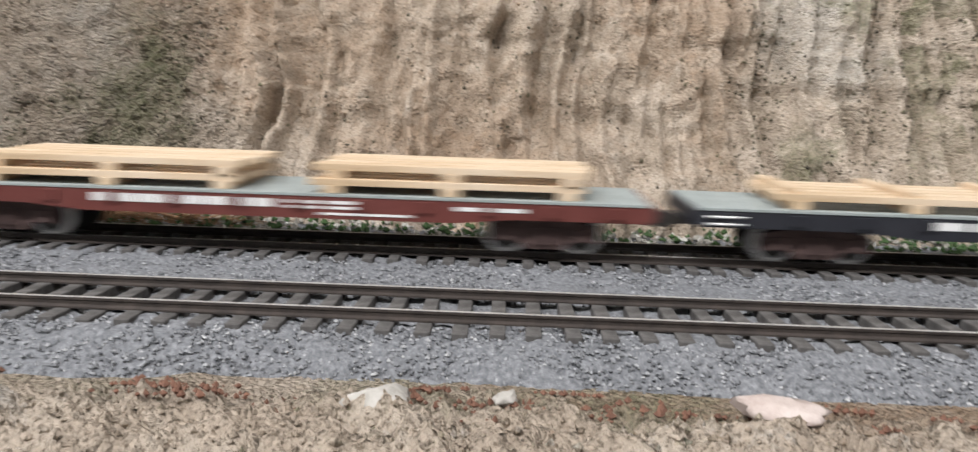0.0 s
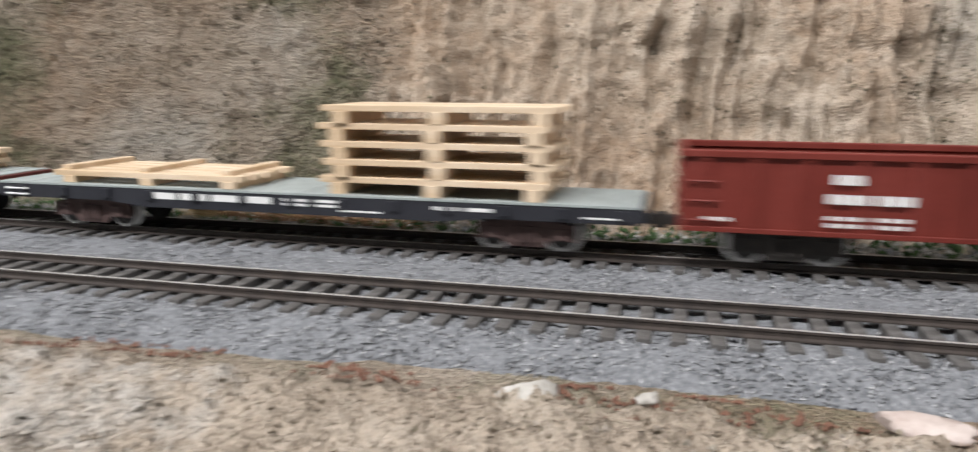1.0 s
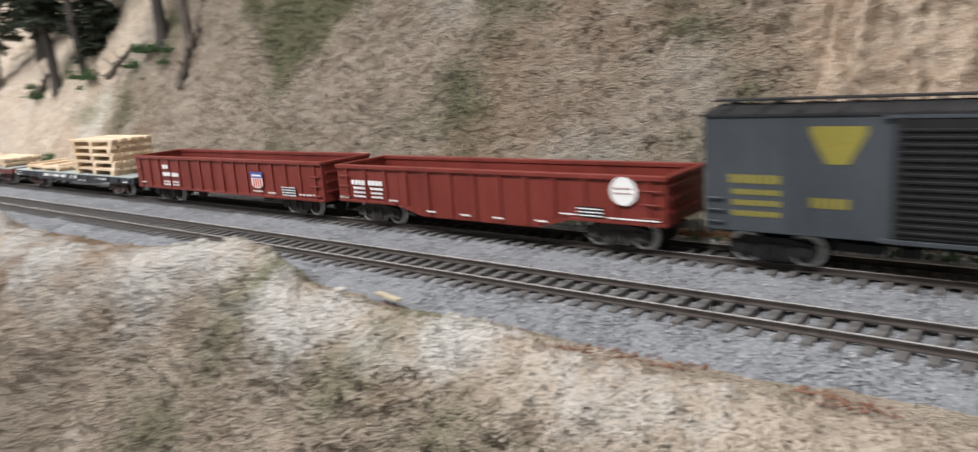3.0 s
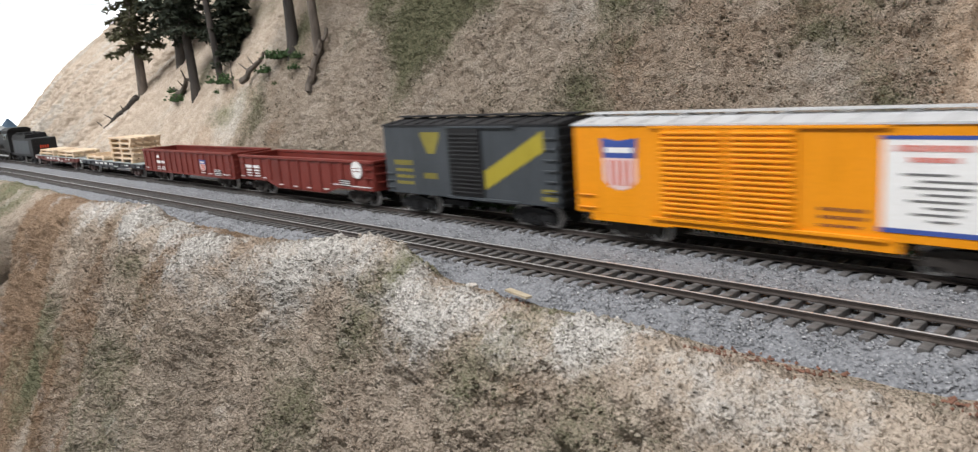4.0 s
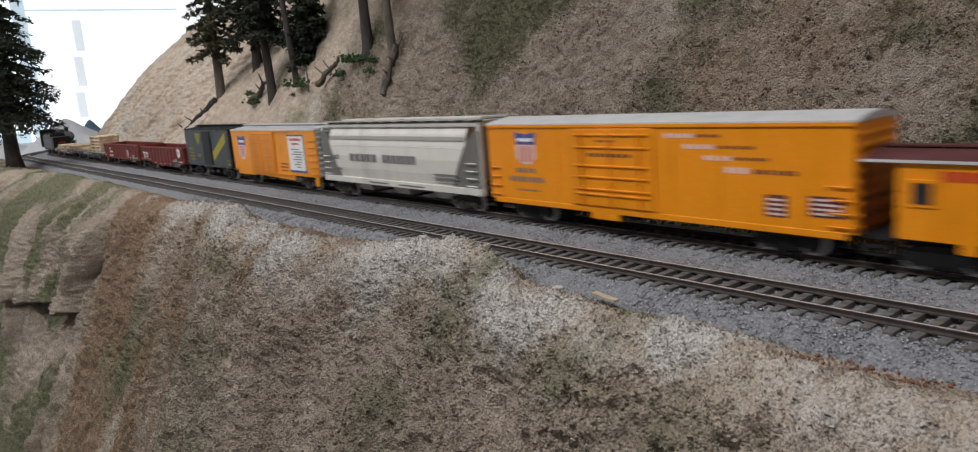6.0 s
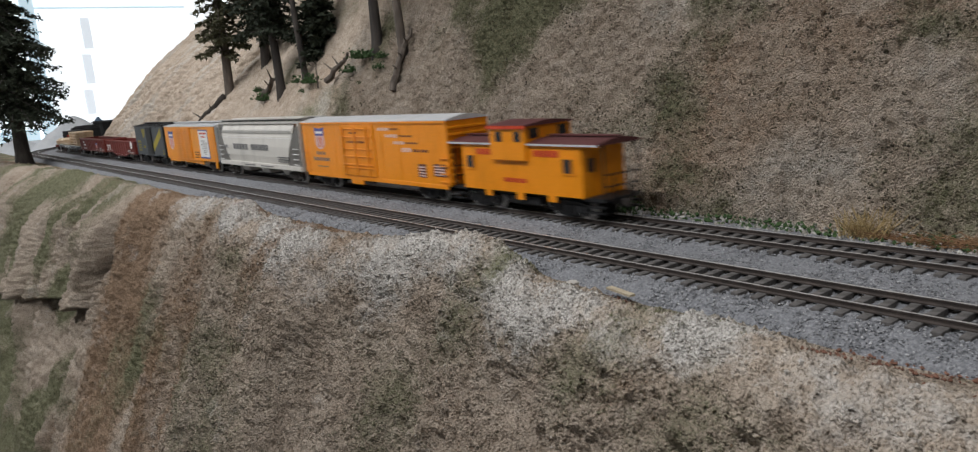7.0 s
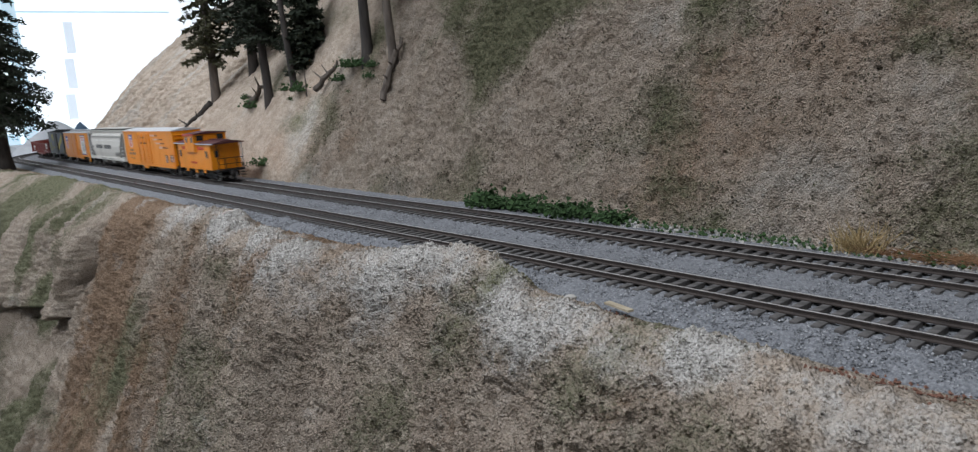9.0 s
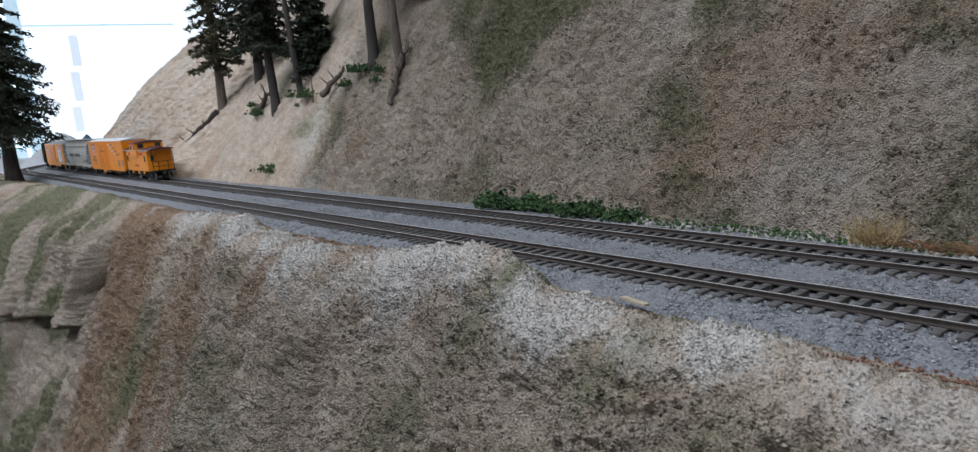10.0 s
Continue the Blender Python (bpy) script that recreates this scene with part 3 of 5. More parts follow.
def loose_stones():
    rng = np.random.default_rng(4)
    n = 90000
    s = rng.uniform(-0.6, 0.30, n)
    o = np.concatenate([rng.uniform(-0.026, 0.0, n // 3), rng.uniform(0.0, 0.088, n - n // 3)])
    keep = (np.abs(o) > 0.0011) & (np.abs(o - 0.0165) > 0.0011) & (np.abs(o - 0.056) > 0.0011) & (np.abs(o - 0.0725) > 0.0011)
    s, o = s[keep], o[keep]
    n = len(s)
    r = rng.uniform(0.00028, 0.0006, n)
    unit = np.array([(1, 0, 0), (-1, 0, 0), (0, 1, 0), (0, -1, 0), (0, 0, 1), (0, 0, -1)], dtype=float)
    f = np.array([(0, 2, 4), (2, 1, 4), (1, 3, 4), (3, 0, 4), (2, 0, 5), (1, 2, 5), (3, 1, 5), (0, 3, 5)])
    v = unit[None] * r[:, None, None] * rng.uniform(0.6, 1.25, (n, 6, 1))
    a = rng.uniform(0, 6.28, n)
    vx = v[..., 0] * np.cos(a)[:, None] - v[..., 1] * np.sin(a)[:, None]
    vy = v[..., 0] * np.sin(a)[:, None] + v[..., 1] * np.cos(a)[:, None]
    z = bed_height(o) + 0.0001
    p = np.stack([vx + s[:, None], vy + o[:, None], v[..., 2] * 0.8 + z[:, None]], -1)
    faces = (f[None] + 6 * np.arange(n)[:, None, None]).reshape(-1, 3)
    ob = raw("ballast_stones", p.reshape(-1, 3), faces, M["stone"])
    return tagged(ob, "loose grey ballast stones scattered between the ties", "gravel", kind="stuff")


loose_stones()

PROFILE = [(-1.2, -2.1), (-1.2, -1.75), (-0.25, -1.5), (-0.25, -0.8), (-0.45, -0.6), (-0.45, -0.05), (-0.3, 0.0), (0.3, 0.0), (0.45, -0.05), (0.45, -0.6), (0.25, -0.8), (0.25, -1.5), (1.2, -1.75), (1.2, -2.1)]


def rail(parent, off):
    s = steps((-2.6, -1.55, 0.02), (-1.55, 1.21, 0.12))
    verts, faces, n = [], [], len(PROFILE)
    for q in s:
        for dy, dz in PROFILE:
            x, y, _ = on_line(float(q), off + dy * 0.001)
            verts.append((x, y, dz * 0.001))
    for i in range(len(s) - 1):
        for j in range(n):
            faces.append((i * n + j, i * n + (j + 1) % n, (i + 1) * n + (j + 1) % n, (i + 1) * n + j))
    ob = raw("rail", verts, faces, M["rail"])
    ob.data.materials.append(M["railhead"])
    for i, poly in enumerate(ob.data.polygons):
        if i % n in (5, 6, 7):
            poly.material_index = 1
    ob.parent = parent
    return ob


def track(off, label):
    base = tagged(new("track"), label, "track", "two parallel tracks")
    rail(base, off)
    rail(base, off + 0.0165)
    rng = random.Random(int(off * 1e4))
    bm = bmesh.new()
    box(bm, -1.5, 1.5, -14.6, 14.6, -4.4, -2.1)
    tie_mesh = mesh_of("tie", bm, M["tie"], 0.001, bevel=0.18)
    far = bmesh.new()
    s, count = 0.33, 0
    while s > -2.5:
        x, y, turn = on_line(s, off + 0.00825 + rng.uniform(-0.0004, 0.0004))
        turn += rng.uniform(-1.2, 1.2)
        if count < 165:
            ob = new("tie", tie_mesh)
            ob.parent = base
            ob.matrix_basis = pose(x, y, rng.uniform(-0.00015, 0.0001), 0, 0, turn)
        else:
            a = len(far.verts)
            box(far, -1.5, 1.5, -14.6, 14.6, -4.4, -2.1)
            far.verts.ensure_lookup_table()
            m = pose(x * 1000, y * 1000, 0, 0, 0, turn)
            for v in far.verts[a:]:
                v.co = m @ v.co
        count += 1
        s -= 0.0070
    tagged(part("tie_strip", far, M["tie"], base), kind="stuff")
    return base


# ---- rolling stock ----
def turned(bm, profile, n=20):
    """A lathe-turned body about the y axis: rows of place and radius."""
    rows = [[bm.verts.new((r * math.cos(6.2832 * j / n), y, r * math.sin(6.2832 * j / n))) for j in range(n if r else 1)] for y, r in profile]
    for a, c in zip(rows, rows[1:]):
        for j in range(n):
            k = (j + 1) % n
            bm.faces.new((a[0], c[k], c[j]) if len(a) == 1 else (a[j], a[k], c[0]) if len(c) == 1 else (a[j], a[k], c[k], c[j]))


def truck(parent, x, material, wheelbase=19.5):
    bm = bmesh.new()
    for side in (-1, 1):
        y0, y1 = sorted((side * 10.6, side * 12.4))
        prism(bm, [(-wheelbase / 2 - 4.4, 3.4), (-wheelbase / 2 - 4.4, 7.8), (-5, 9.6), (5, 9.6), (wheelbase / 2 + 4.4, 7.8), (wheelbase / 2 + 4.4, 3.4), (wheelbase / 2 - 3, 3.6), (5, 1.6), (-5, 1.6), (-wheelbase / 2 + 3, 3.6)], y0, y1)
        y0, y1 = sorted((side * 12.3, side * 13.2))
        for cx in (-wheelbase / 2, wheelbase / 2):
            box(bm, cx - 2, cx + 2, y0, y1, 4.0, 7.0)
        for cx in (-2.2, 0, 2.2):
            tube(bm, (cx, side * 12.7, 3.0), (cx, side * 12.7, 7.4), 0.9, n=7)
    box(bm, -3.2, 3.2, -12, 12, 5.5, 9.5)
    frame_ob = part("truck", bm, material, parent)
    frame_ob.matrix_basis = pose(x * 0.001, 0, 0)
    for cx in (-wheelbase / 2, wheelbase / 2):
        bm = bmesh.new()
        turned(bm, [(-10.4, 0.0), (-10.4, 1.2), (-9.75, 1.2), (-9.75, 3.9), (-9.3, 4.3), (-9.6, 4.4), (-9.6, 5.15), (-7.6, 5.3), (-7.6, 6.0), (-7.2, 6.0), (-7.2, 1.2),
                    (7.2, 1.2), (7.2, 6.0), (7.6, 6.0), (7.6, 5.3), (9.6, 5.15), (9.6, 4.4), (9.3, 4.3), (9.75, 3.9), (9.75, 1.2), (10.4, 1.2), (10.4, 0.0)])
        w = part("wheelset", bm, M["wheel"], frame_ob, "bright steel wheels on their axle")
        w.data.materials.append(M["wheeldark"])
        for poly in w.data.polygons:
            if max(math.hypot(w.data.vertices[v].co.x, w.data.vertices[v].co.z) for v in poly.vertices) < 0.00435 or abs(poly.center.y) < 0.0075:
                poly.material_index = 1
        w.matrix_basis = pose(cx * 0.001, 0, 0.0052)
    return frame_ob


def couplers(car, half, z=9.0):
    for side in (-1, 1):
        bm = bmesh.new()
        x0, x1 = sorted((side * (half - 6), side * (half + 4.5)))
        box(bm, x0, x1, -1.4, 1.4, z - 1.4, z + 1.2)
        x0, x1 = sorted((side * (half + 2.5), side * (half + 5.5)))
        box(bm, x0, x1, -2.6, 1.2, z - 2.2, z + 2.0)
        part("coupler", bm, M["truck"], car, bevel=0.3)


def rungs(car, x0, x1, y, zs, material):
    for z in zs:
        bm = bmesh.new()
        tube(bm, (x0, y, z), (x1, y, z), 0.35, n=6)
        for x in (x0, x1):
            tube(bm, (x, y, z), (x, y - math.copysign(1.2, y), z), 0.3, n=5)
        part("grab_iron", bm, material, car)


def marks(car, name, rows, material, y=-17.0, label="", proud=0.16):
    """Plain painted bars on the side at y: rows of x0, x1, z0, z1."""
    sgn = math.copysign(1, y)
    a, c = sorted((y, y + sgn * proud))
    return boxes(name, [(x0, x1, a, c, z0, z1) for x0, x1, z0, z1 in rows], material, car, label)


def lettering(x0, x1, z0, z1, n, gap=0.35):
    w = (x1 - x0) / n
    return [(x0 + i * w, x0 + (i + 1 - gap) * w, z0, z1) for i in range(n)]


def shield(car, x, z, w, h, y):
    """A two-colour shield: blue cap, striped pale field with a rounded foot."""
    pts = [(x - w / 2, z + h * 0.62), (x - w / 2, z + h * 0.2), (x - w * 0.3, z + h * 0.06), (x, z), (x + w * 0.3, z + h * 0.06), (x + w / 2, z + h * 0.2), (x + w / 2, z + h * 0.62)]
    bm = bmesh.new()
    prism(bm, pts, y - 0.14, y)
    part("shield_field", bm, M["pink"], car, "pale striped emblem field")
    bm = bmesh.new()
    prism(bm, [(x - w / 2, z + h * 0.62), (x + w / 2, z + h * 0.62), (x + w * 0.55, z + h), (x, z + h * 0.94), (x - w * 0.55, z + h)], y - 0.16, y)
    part("shield_cap", bm, M["blue"], car, "blue emblem cap")
    marks(car, "shield_bar", [(x - w * 0.4, x + w * 0.4, z + h * 0.72, z + h * 0.82)], M["white"], y - 0.16, proud=0.1)
    marks(car, "shield_stripe", [(x - w * 0.32 + i * w * 0.2, x - w * 0.24 + i * w * 0.2, z + h * 0.1, z + h * 0.58) for i in range(4)], M["red"], y - 0.13, proud=0.08)


TRAIN = []  # car, place of its middle at the start, half the distance between its trucks


def car_base(name, label, category, s0, reach):
    car = tagged(new(name), label, category, "cars of the freight train")
    TRAIN.append((car, s0, reach * 0.001))
    return car


LOADS = []  # load, car, its pose on the car


def load(ob, car, m):
    LOADS.append((ob, car, m))


def wooden_pallet(m, l=65.0, w=30.0, label="raw pine pallet on the flat car deck", upturned=False, rise=3.1):
    """Three bearers across, boards lengthwise above; upturned ones carry cross boards on top."""
    p = tagged(new("wooden_pallet"), label, "pallet", "pallets on the flat cars")
    for x in (-l / 2 + 5, 0, l / 2 - 5):
        boxes("bearer", [(x - 2.3, x + 2.3, -w / 2, w / 2, 0.0, rise)], M["wood"], p, bevel=0.1)
        if upturned:
            boxes("cross_board", [(x - 3.2, x + 0.4, -w / 2 + 1, w / 2, rise + 1.65, rise + 3.2)], M["wood"], p, bevel=0.1)
    for i in range(5):
        y = -w / 2 + 2.6 + i * (w - 5.2) / 4
        j = 0.8 * ((i * 7) % 3 - 1)
        boxes("deck_board", [(-l / 2 + j, l / 2 + j, y - 2.4, y + 2.4, rise - 0.05, rise + 1.7)], M["wood"], p, bevel=0.1)
    p.matrix_basis = m
    return p


def flat_car(name_label, s0, body, trucks, white_rows, half, reach):
    car = car_base("flat_car", name_label, "flat car", s0, reach)
    bm = bmesh.new()
    for side in (-1, 1):
        y0, y1 = sorted((side * 14.6, side * 16.2))
        prism(bm, [(-half, 9.6), (-half, 14.0), (half, 14.0), (half, 9.6), (62, 9.6), (48, 8.2), (-48, 8.2), (-62, 9.6)], y0, y1)
    part("side_sill", bm, body, car, bevel=0.15)
    boxes("underframe", [(-half + 1, half - 1, -14.5, 14.5, 11.2, 13.4), (-half + 8, half - 8, -3, 3, 7.6, 11.2)], M["black"], car)
    rng = random.Random(7)
    n = 53
    for i in range(n):
        x0 = -half + i * 2 * half / n
        boxes("deck_plank", [(x0, x0 + 2 * half / n - 0.25, -16.4, 16.4, 13.9, 14.55 + rng.uniform(-0.06, 0.06))], M["deck"], car)
    boxes("stake_pocket", [(x - 1.2, x + 1.2, -17.0, -16.2, 10.6, 13.4) for x in range(-int(half) + 9, int(half) - 4, 16)], body, car, bevel=0.1)
    boxes("end_sill", [(s * half - 1.2, s * half + 1.2, -16.2, 16.2, 10.2, 14.2) for s in (-1, 1)], body, car, bevel=0.15)
    marks(car, "side_lettering", white_rows, M["white"], -16.2, "white side lettering")
    rungs(car, -half + 3, -half + 11, -16.8, (10.6, 12.4), M["white"])
    for x in (-reach, reach):
        truck(car, x, trucks)
    couplers(car, half)
    return car


def gondola(label, s0, half, reach, zb, zt, belly, rib_n, mark_fn):
    car = car_base("gondola_car", label, "gondola", s0, reach)
    w = 16.4
    for side in (-1, 1):
        bm = bmesh.new()
        y0, y1 = sorted((side * (w - 1.1), side * w))
        if belly:
            prism(bm, [(-half, zb), (-half, zt), (half, zt), (half, zb), (reach - 18, zb), (reach - 34, belly), (-reach + 34, belly), (-reach + 18, zb)], y0, y1)
        else:
            prism(bm, [(-half, zb), (-half, zt), (half, zt), (half, zb)], y0, y1)
        part("side_wall", bm, M["gon"], car)
        for i in range(rib_n):
            x = -half + (i + 0.5) * 2 * half / rib_n
            bot = belly + 0.6 if belly and abs(x) < reach - 36 else zb + 0.8
            y0, y1 = sorted((side * w, side * (w + 0.8)))
            boxes("side_post", [(x - 1.0, x + 1.0, y0, y1, bot, zt - 1.0)], M["gon"], car, bevel=0.2)
        y0, y1 = sorted((side * (w - 1.6), side * (w + 1.0)))
        boxes("top_chord", [(-half - 0.4, half + 0.4, y0, y1, zt - 1.4, zt + 0.5)], M["gon"], car, bevel=0.25)
        y0, y1 = sorted((side * (w - 0.2), side * (w + 0.7)))
        boxes("bottom_chord", [(-half, -reach + 18, y0, y1, zb, zb + 1.3), (reach - 18, half, y0, y1, zb, zb + 1.3)] if belly else [(-half, half, y0, y1, zb, zb + 1.3)], M["gon"], car, bevel=0.15)
    for side in (-1, 1):
        x0, x1 = sorted((side * (half - 1.2), side * half))
        boxes("end_wall", [(x0, x1, -w + 1, w - 1, zb, zt)], M["gon"], car)
        for z in (zb + 5, zb + 10, zb + 15):
            x0, x1 = sorted((side * half, side * (half + 0.9)))
            boxes("end_rib", [(x0, x1, -w + 2, w - 2, z - 0.7, z + 0.7)], M["gon"], car, bevel=0.2)
        x0, x1 = sorted((side * (half - 1.6), side * (half + 0.9)))
        boxes("end_chord", [(x0, x1, -w, w, zt - 1.2, zt + 0.4)], M["gon"], car, bevel=0.2)
    boxes("floor_pan", [(-half + 1, half - 1, -w + 1, w - 1, zb + 0.5, zb + 1.8)], M["gon_in"], car, "dark inside floor")
    boxes("centre_sill", [(-half + 4, half - 4, -3, 3, 7.4, zb + 0.5)], M["black"], car)
    for x in (-reach, reach):
        truck(car, x, M["truck"])
    couplers(car, half)
    rungs(car, -half + 2, -half + 9, -w - 0.9, (zb + 3, zb + 8, zb + 13), M["gon"])
    rungs(car, half - 9, half - 2, -w - 0.9, (zb + 3, zb + 8, zb + 13), M["gon"])
    mark_fn(car)
    return car


def box_body(car, half, zb, zt, side, end, roof, w=16.4, ends=True, peak=2.6):
    for s in (-1, 1):
        y0, y1 = sorted((s * (w - 1.0), s * w))
        boxes("side_wall", [(-half, half, y0, y1, zb, zt)], side, car, bevel=0.1)
        x0, x1 = sorted((s * (half - 1.0), s * half))
        boxes("end_wall", [(x0, x1, -w + 1, w - 1, zb, zt)], end, car)
        n = int((zt - zb) / 4.2)
        for i in range(n):
            z = zb + 2.6 + i * 4.2
            x0, x1 = sorted((s * half, s * (half + 0.9)))
            boxes("end_rib", [(x0, x1, -w + 1.5, w - 1.5, z - 0.9, z + 0.9)], end, car, bevel=0.35)
    bm = bmesh.new()
    xprism(bm, [(-w - 0.5, zt - 0.3), (-w - 0.5, zt + 0.5), (-w * 0.5, zt + peak * 0.66), (0, zt + peak), (w * 0.5, zt + peak * 0.66), (w + 0.5, zt + 0.5), (w + 0.5, zt - 0.3)], -half - 0.6, half + 0.6)
    part("roof", bm, roof, car)
    boxes("centre_sill", [(-half + 4, half - 4, -3, 3, 7.4, zb), (-half, half, -w + 1, w - 1, zb - 0.4, zb + 0.6)], M["black"], car)
    bm = bmesh.new()
    tube(bm, (6, 5, 8), (22, 5, 8), 3.0, n=10)
    part("air_tank", bm, M["black"], car)
    boxes("brake_gear", [(-26, -12, -9, -5, 6.0, 9.0), (-8, -2, -12, -8, 6.4, 9.4)], M["black"], car, bevel=0.3)


def roof_ribs(car, half, zt, peak, n, material, w=16.4):
    for i in range(n):
        x = -half + (i + 0.5) * 2 * half / n
        bm = bmesh.new()
        xprism(bm, [(-w - 0.5, zt + 0.45), (-w - 0.5, zt + 1.0), (0, zt + peak + 0.5), (w + 0.5, zt + 1.0), (w + 0.5, zt + 0.45), (0, zt + peak - 0.1)], x - 0.5, x + 0.5)
        part("roof_rib", bm, material, car)


def running_board(car, half, z, material):
    boxes("running_board", [(-half - 2, half + 2, y - 1.0, y + 1.0, z, z + 0.6) for y in (-2.4, 0, 2.4)], material, car)
    boxes("board_saddle", [(x - 0.5, x + 0.5, -3.6, 3.6, z - 1.0, z) for x in np.linspace(-half + 4, half - 4, 9)], material, car)


def grey_boxcar():
    half = 66.5
    car = car_base("boxcar", "slate grey forty-foot boxcar with a yellow diagonal stripe", "boxcar", 0.8275, 45)
    zb, zt = 12.0, 50.2
    box_body(car, half, zb, zt, M["slate"], M["black"], M["roofblack"])
    roof_ribs(car, half, zt, 2.6, 11, M["roofblack"])
    running_board(car, half, zt + 3.6, M["roofblack"])
    boxes("sliding_door", [(-9, 16, -17.4, -16.4, zb + 1.5, zt - 1.5)], M["black"], car, "dark ribbed sliding door", bevel=0.2)
    for i in range(15):
        z = zb + 3.4 + i * 2.15
        boxes("door_rib", [(-7.5, 14.5, -18.0, -17.3, z - 0.35, z + 0.45)], M["black"], car, bevel=0.1)
    boxes("door_track", [(-12, 40, -17.6, -16.4, zb - 0.2, zb + 1.2), (-12, 40, -17.6, -16.4, zt - 1.4, zt - 0.4)], M["slate"], car, bevel=0.1)
    bm = bmesh.new()
    prism(bm, [(17, 17.5), (17, 27.0), (58, 47.6), (58, 38.0)], -16.56, -16.4)
    part("diagonal_stripe", bm, M["stripe"], car, "broad yellow diagonal stripe")
    marks(car, "side_lettering", lettering(-58, -41, 28.2, 31.0, 8, 0.3) + lettering(-57, -41, 24.4, 26.2, 9, 0.3) + lettering(-57, -41, 20.8, 22.6, 9, 0.3) + lettering(-57, -41, 17.2, 19.0, 9, 0.3) + lettering(-32, -20.5, 21.2, 24.4, 5, 0.25), M["dullyellow"], -16.4, "faded yellow lettering")
    bm = bmesh.new()
    prism(bm, [(-32.5, 44.4), (-32.5, 46.6), (-16.5, 46.6), (-16.5, 44.4), (-21.5, 35.0), (-27.5, 35.0)], -16.56, -16.4)
    part("emblem", bm, M["dullyellow"], car, "faded yellow tapered emblem")
    marks(car, "end_lettering", [(56, 64, 18, 20), (56, 64, 14.5, 16.5)], M["dullyellow"], -16.4)
    rungs(car, -65.5, -60, -17.2, (15, 19, 23), M["slate"])
    rungs(car, 59, 65.5, -17.2, (14, 19, 24, 29, 34, 39, 44), M["slate"])
    for x in (-45, 45):
        truck(car, x, M["black"])
    couplers(car, half)


def yellow_boxcar():
    half = 90.0
    car = car_base("boxcar", "armour yellow double-door boxcar with silver roof and shield emblem", "boxcar", 0.994, 62)
    zb, zt = 11.5, 49.8
    box_body(car, half, zb, zt, M["yellow"], M["silver"], M["silver"])
    roof_ribs(car, half, zt, 2.6, 13, M["silver"])
    running_board(car, half, zt + 3.6, M["silver"])
    bm = bmesh.new()
    prism(bm, [(-half + 2, zb), (-half + 8, zb), (-half + 8, 8.2), (-44, 8.2), (-38, 9.0), (40, 7.6), (44, 7.6), (44, zb)], -16.4, -15.8)
    part("side_sill", bm, M["yellow"], car)
    boxes("end_step", [(82, 88, -16.4, -15.6, 4.5, 12)], M["yellow"], car)
    boxes("sliding_door", [(-46, -17, -17.3, -16.4, zb + 1.2, zt - 1.6)], M["yellow"], car, "yellow louvred sliding door", bevel=0.15)
    boxes("sliding_door", [(-16.4, 10, -17.3, -16.4, zb + 1.2, zt - 1.6)], M["yellow"], car, "yellow louvred sliding door", bevel=0.15)
    for x0, x1 in ((-44.5, -18.5), (-15, 8.5)):
        for i in range(17):
            z = zb + 2.8 + i * 2.02
            boxes("door_corrugation", [(x0, x1, -18.0, -17.2, z - 0.55, z + 0.55)], M["yellow"], car, bevel=0.25)
    boxes("door_track", [(-50, 40, -17.5, -16.4, zb - 0.3, zb + 1.0), (-50, 40, -17.5, -16.4, zt - 1.5, zt - 0.5)], M["yellow"], car, bevel=0.1)
    shield(car, -66, 22, 17, 22.5, -16.4)
    marks(car, "placard", [(38, 68, 15.5, 45.5)], M["white"], -16.4, "white map placard")
    marks(car, "placard_border", [(37.2, 68.8, 14.6, 16.2), (37.2, 68.8, 44.8, 46.0), (67.6, 68.8, 14.6, 46.0)], M["blue"], -16.5)
    marks(car, "placard_heading", lettering(42, 64, 41.0, 43.0, 9) + lettering(46, 60, 37.6, 39.2, 6), M["red"], -16.56)
    marks(car, "placard_line", [(44 + (i * 5) % 9, 58 + (i * 7) % 8, 33.5 - i * 2.1, 34.2 - i * 2.1) for i in range(8)], M["greyletter"], -16.56)
    marks(car, "side_lettering", lettering(18, 34, 20.2, 21.4, 6) + lettering(18, 34, 17.4, 18.6, 6) + lettering(18, 32, 14.6, 15.6, 6), M["brownroof"], -16.4)
    rungs(car, 76, 88, -17.2, (14, 19.5, 25, 30.5, 36, 41.5), M["yellow"])
    rungs(car, -88, -80, -17.2, (14, 19.5), M["yellow"])
    for x in (-62, 62):
        truck(car, x, M["truck"])
    couplers(car, half)


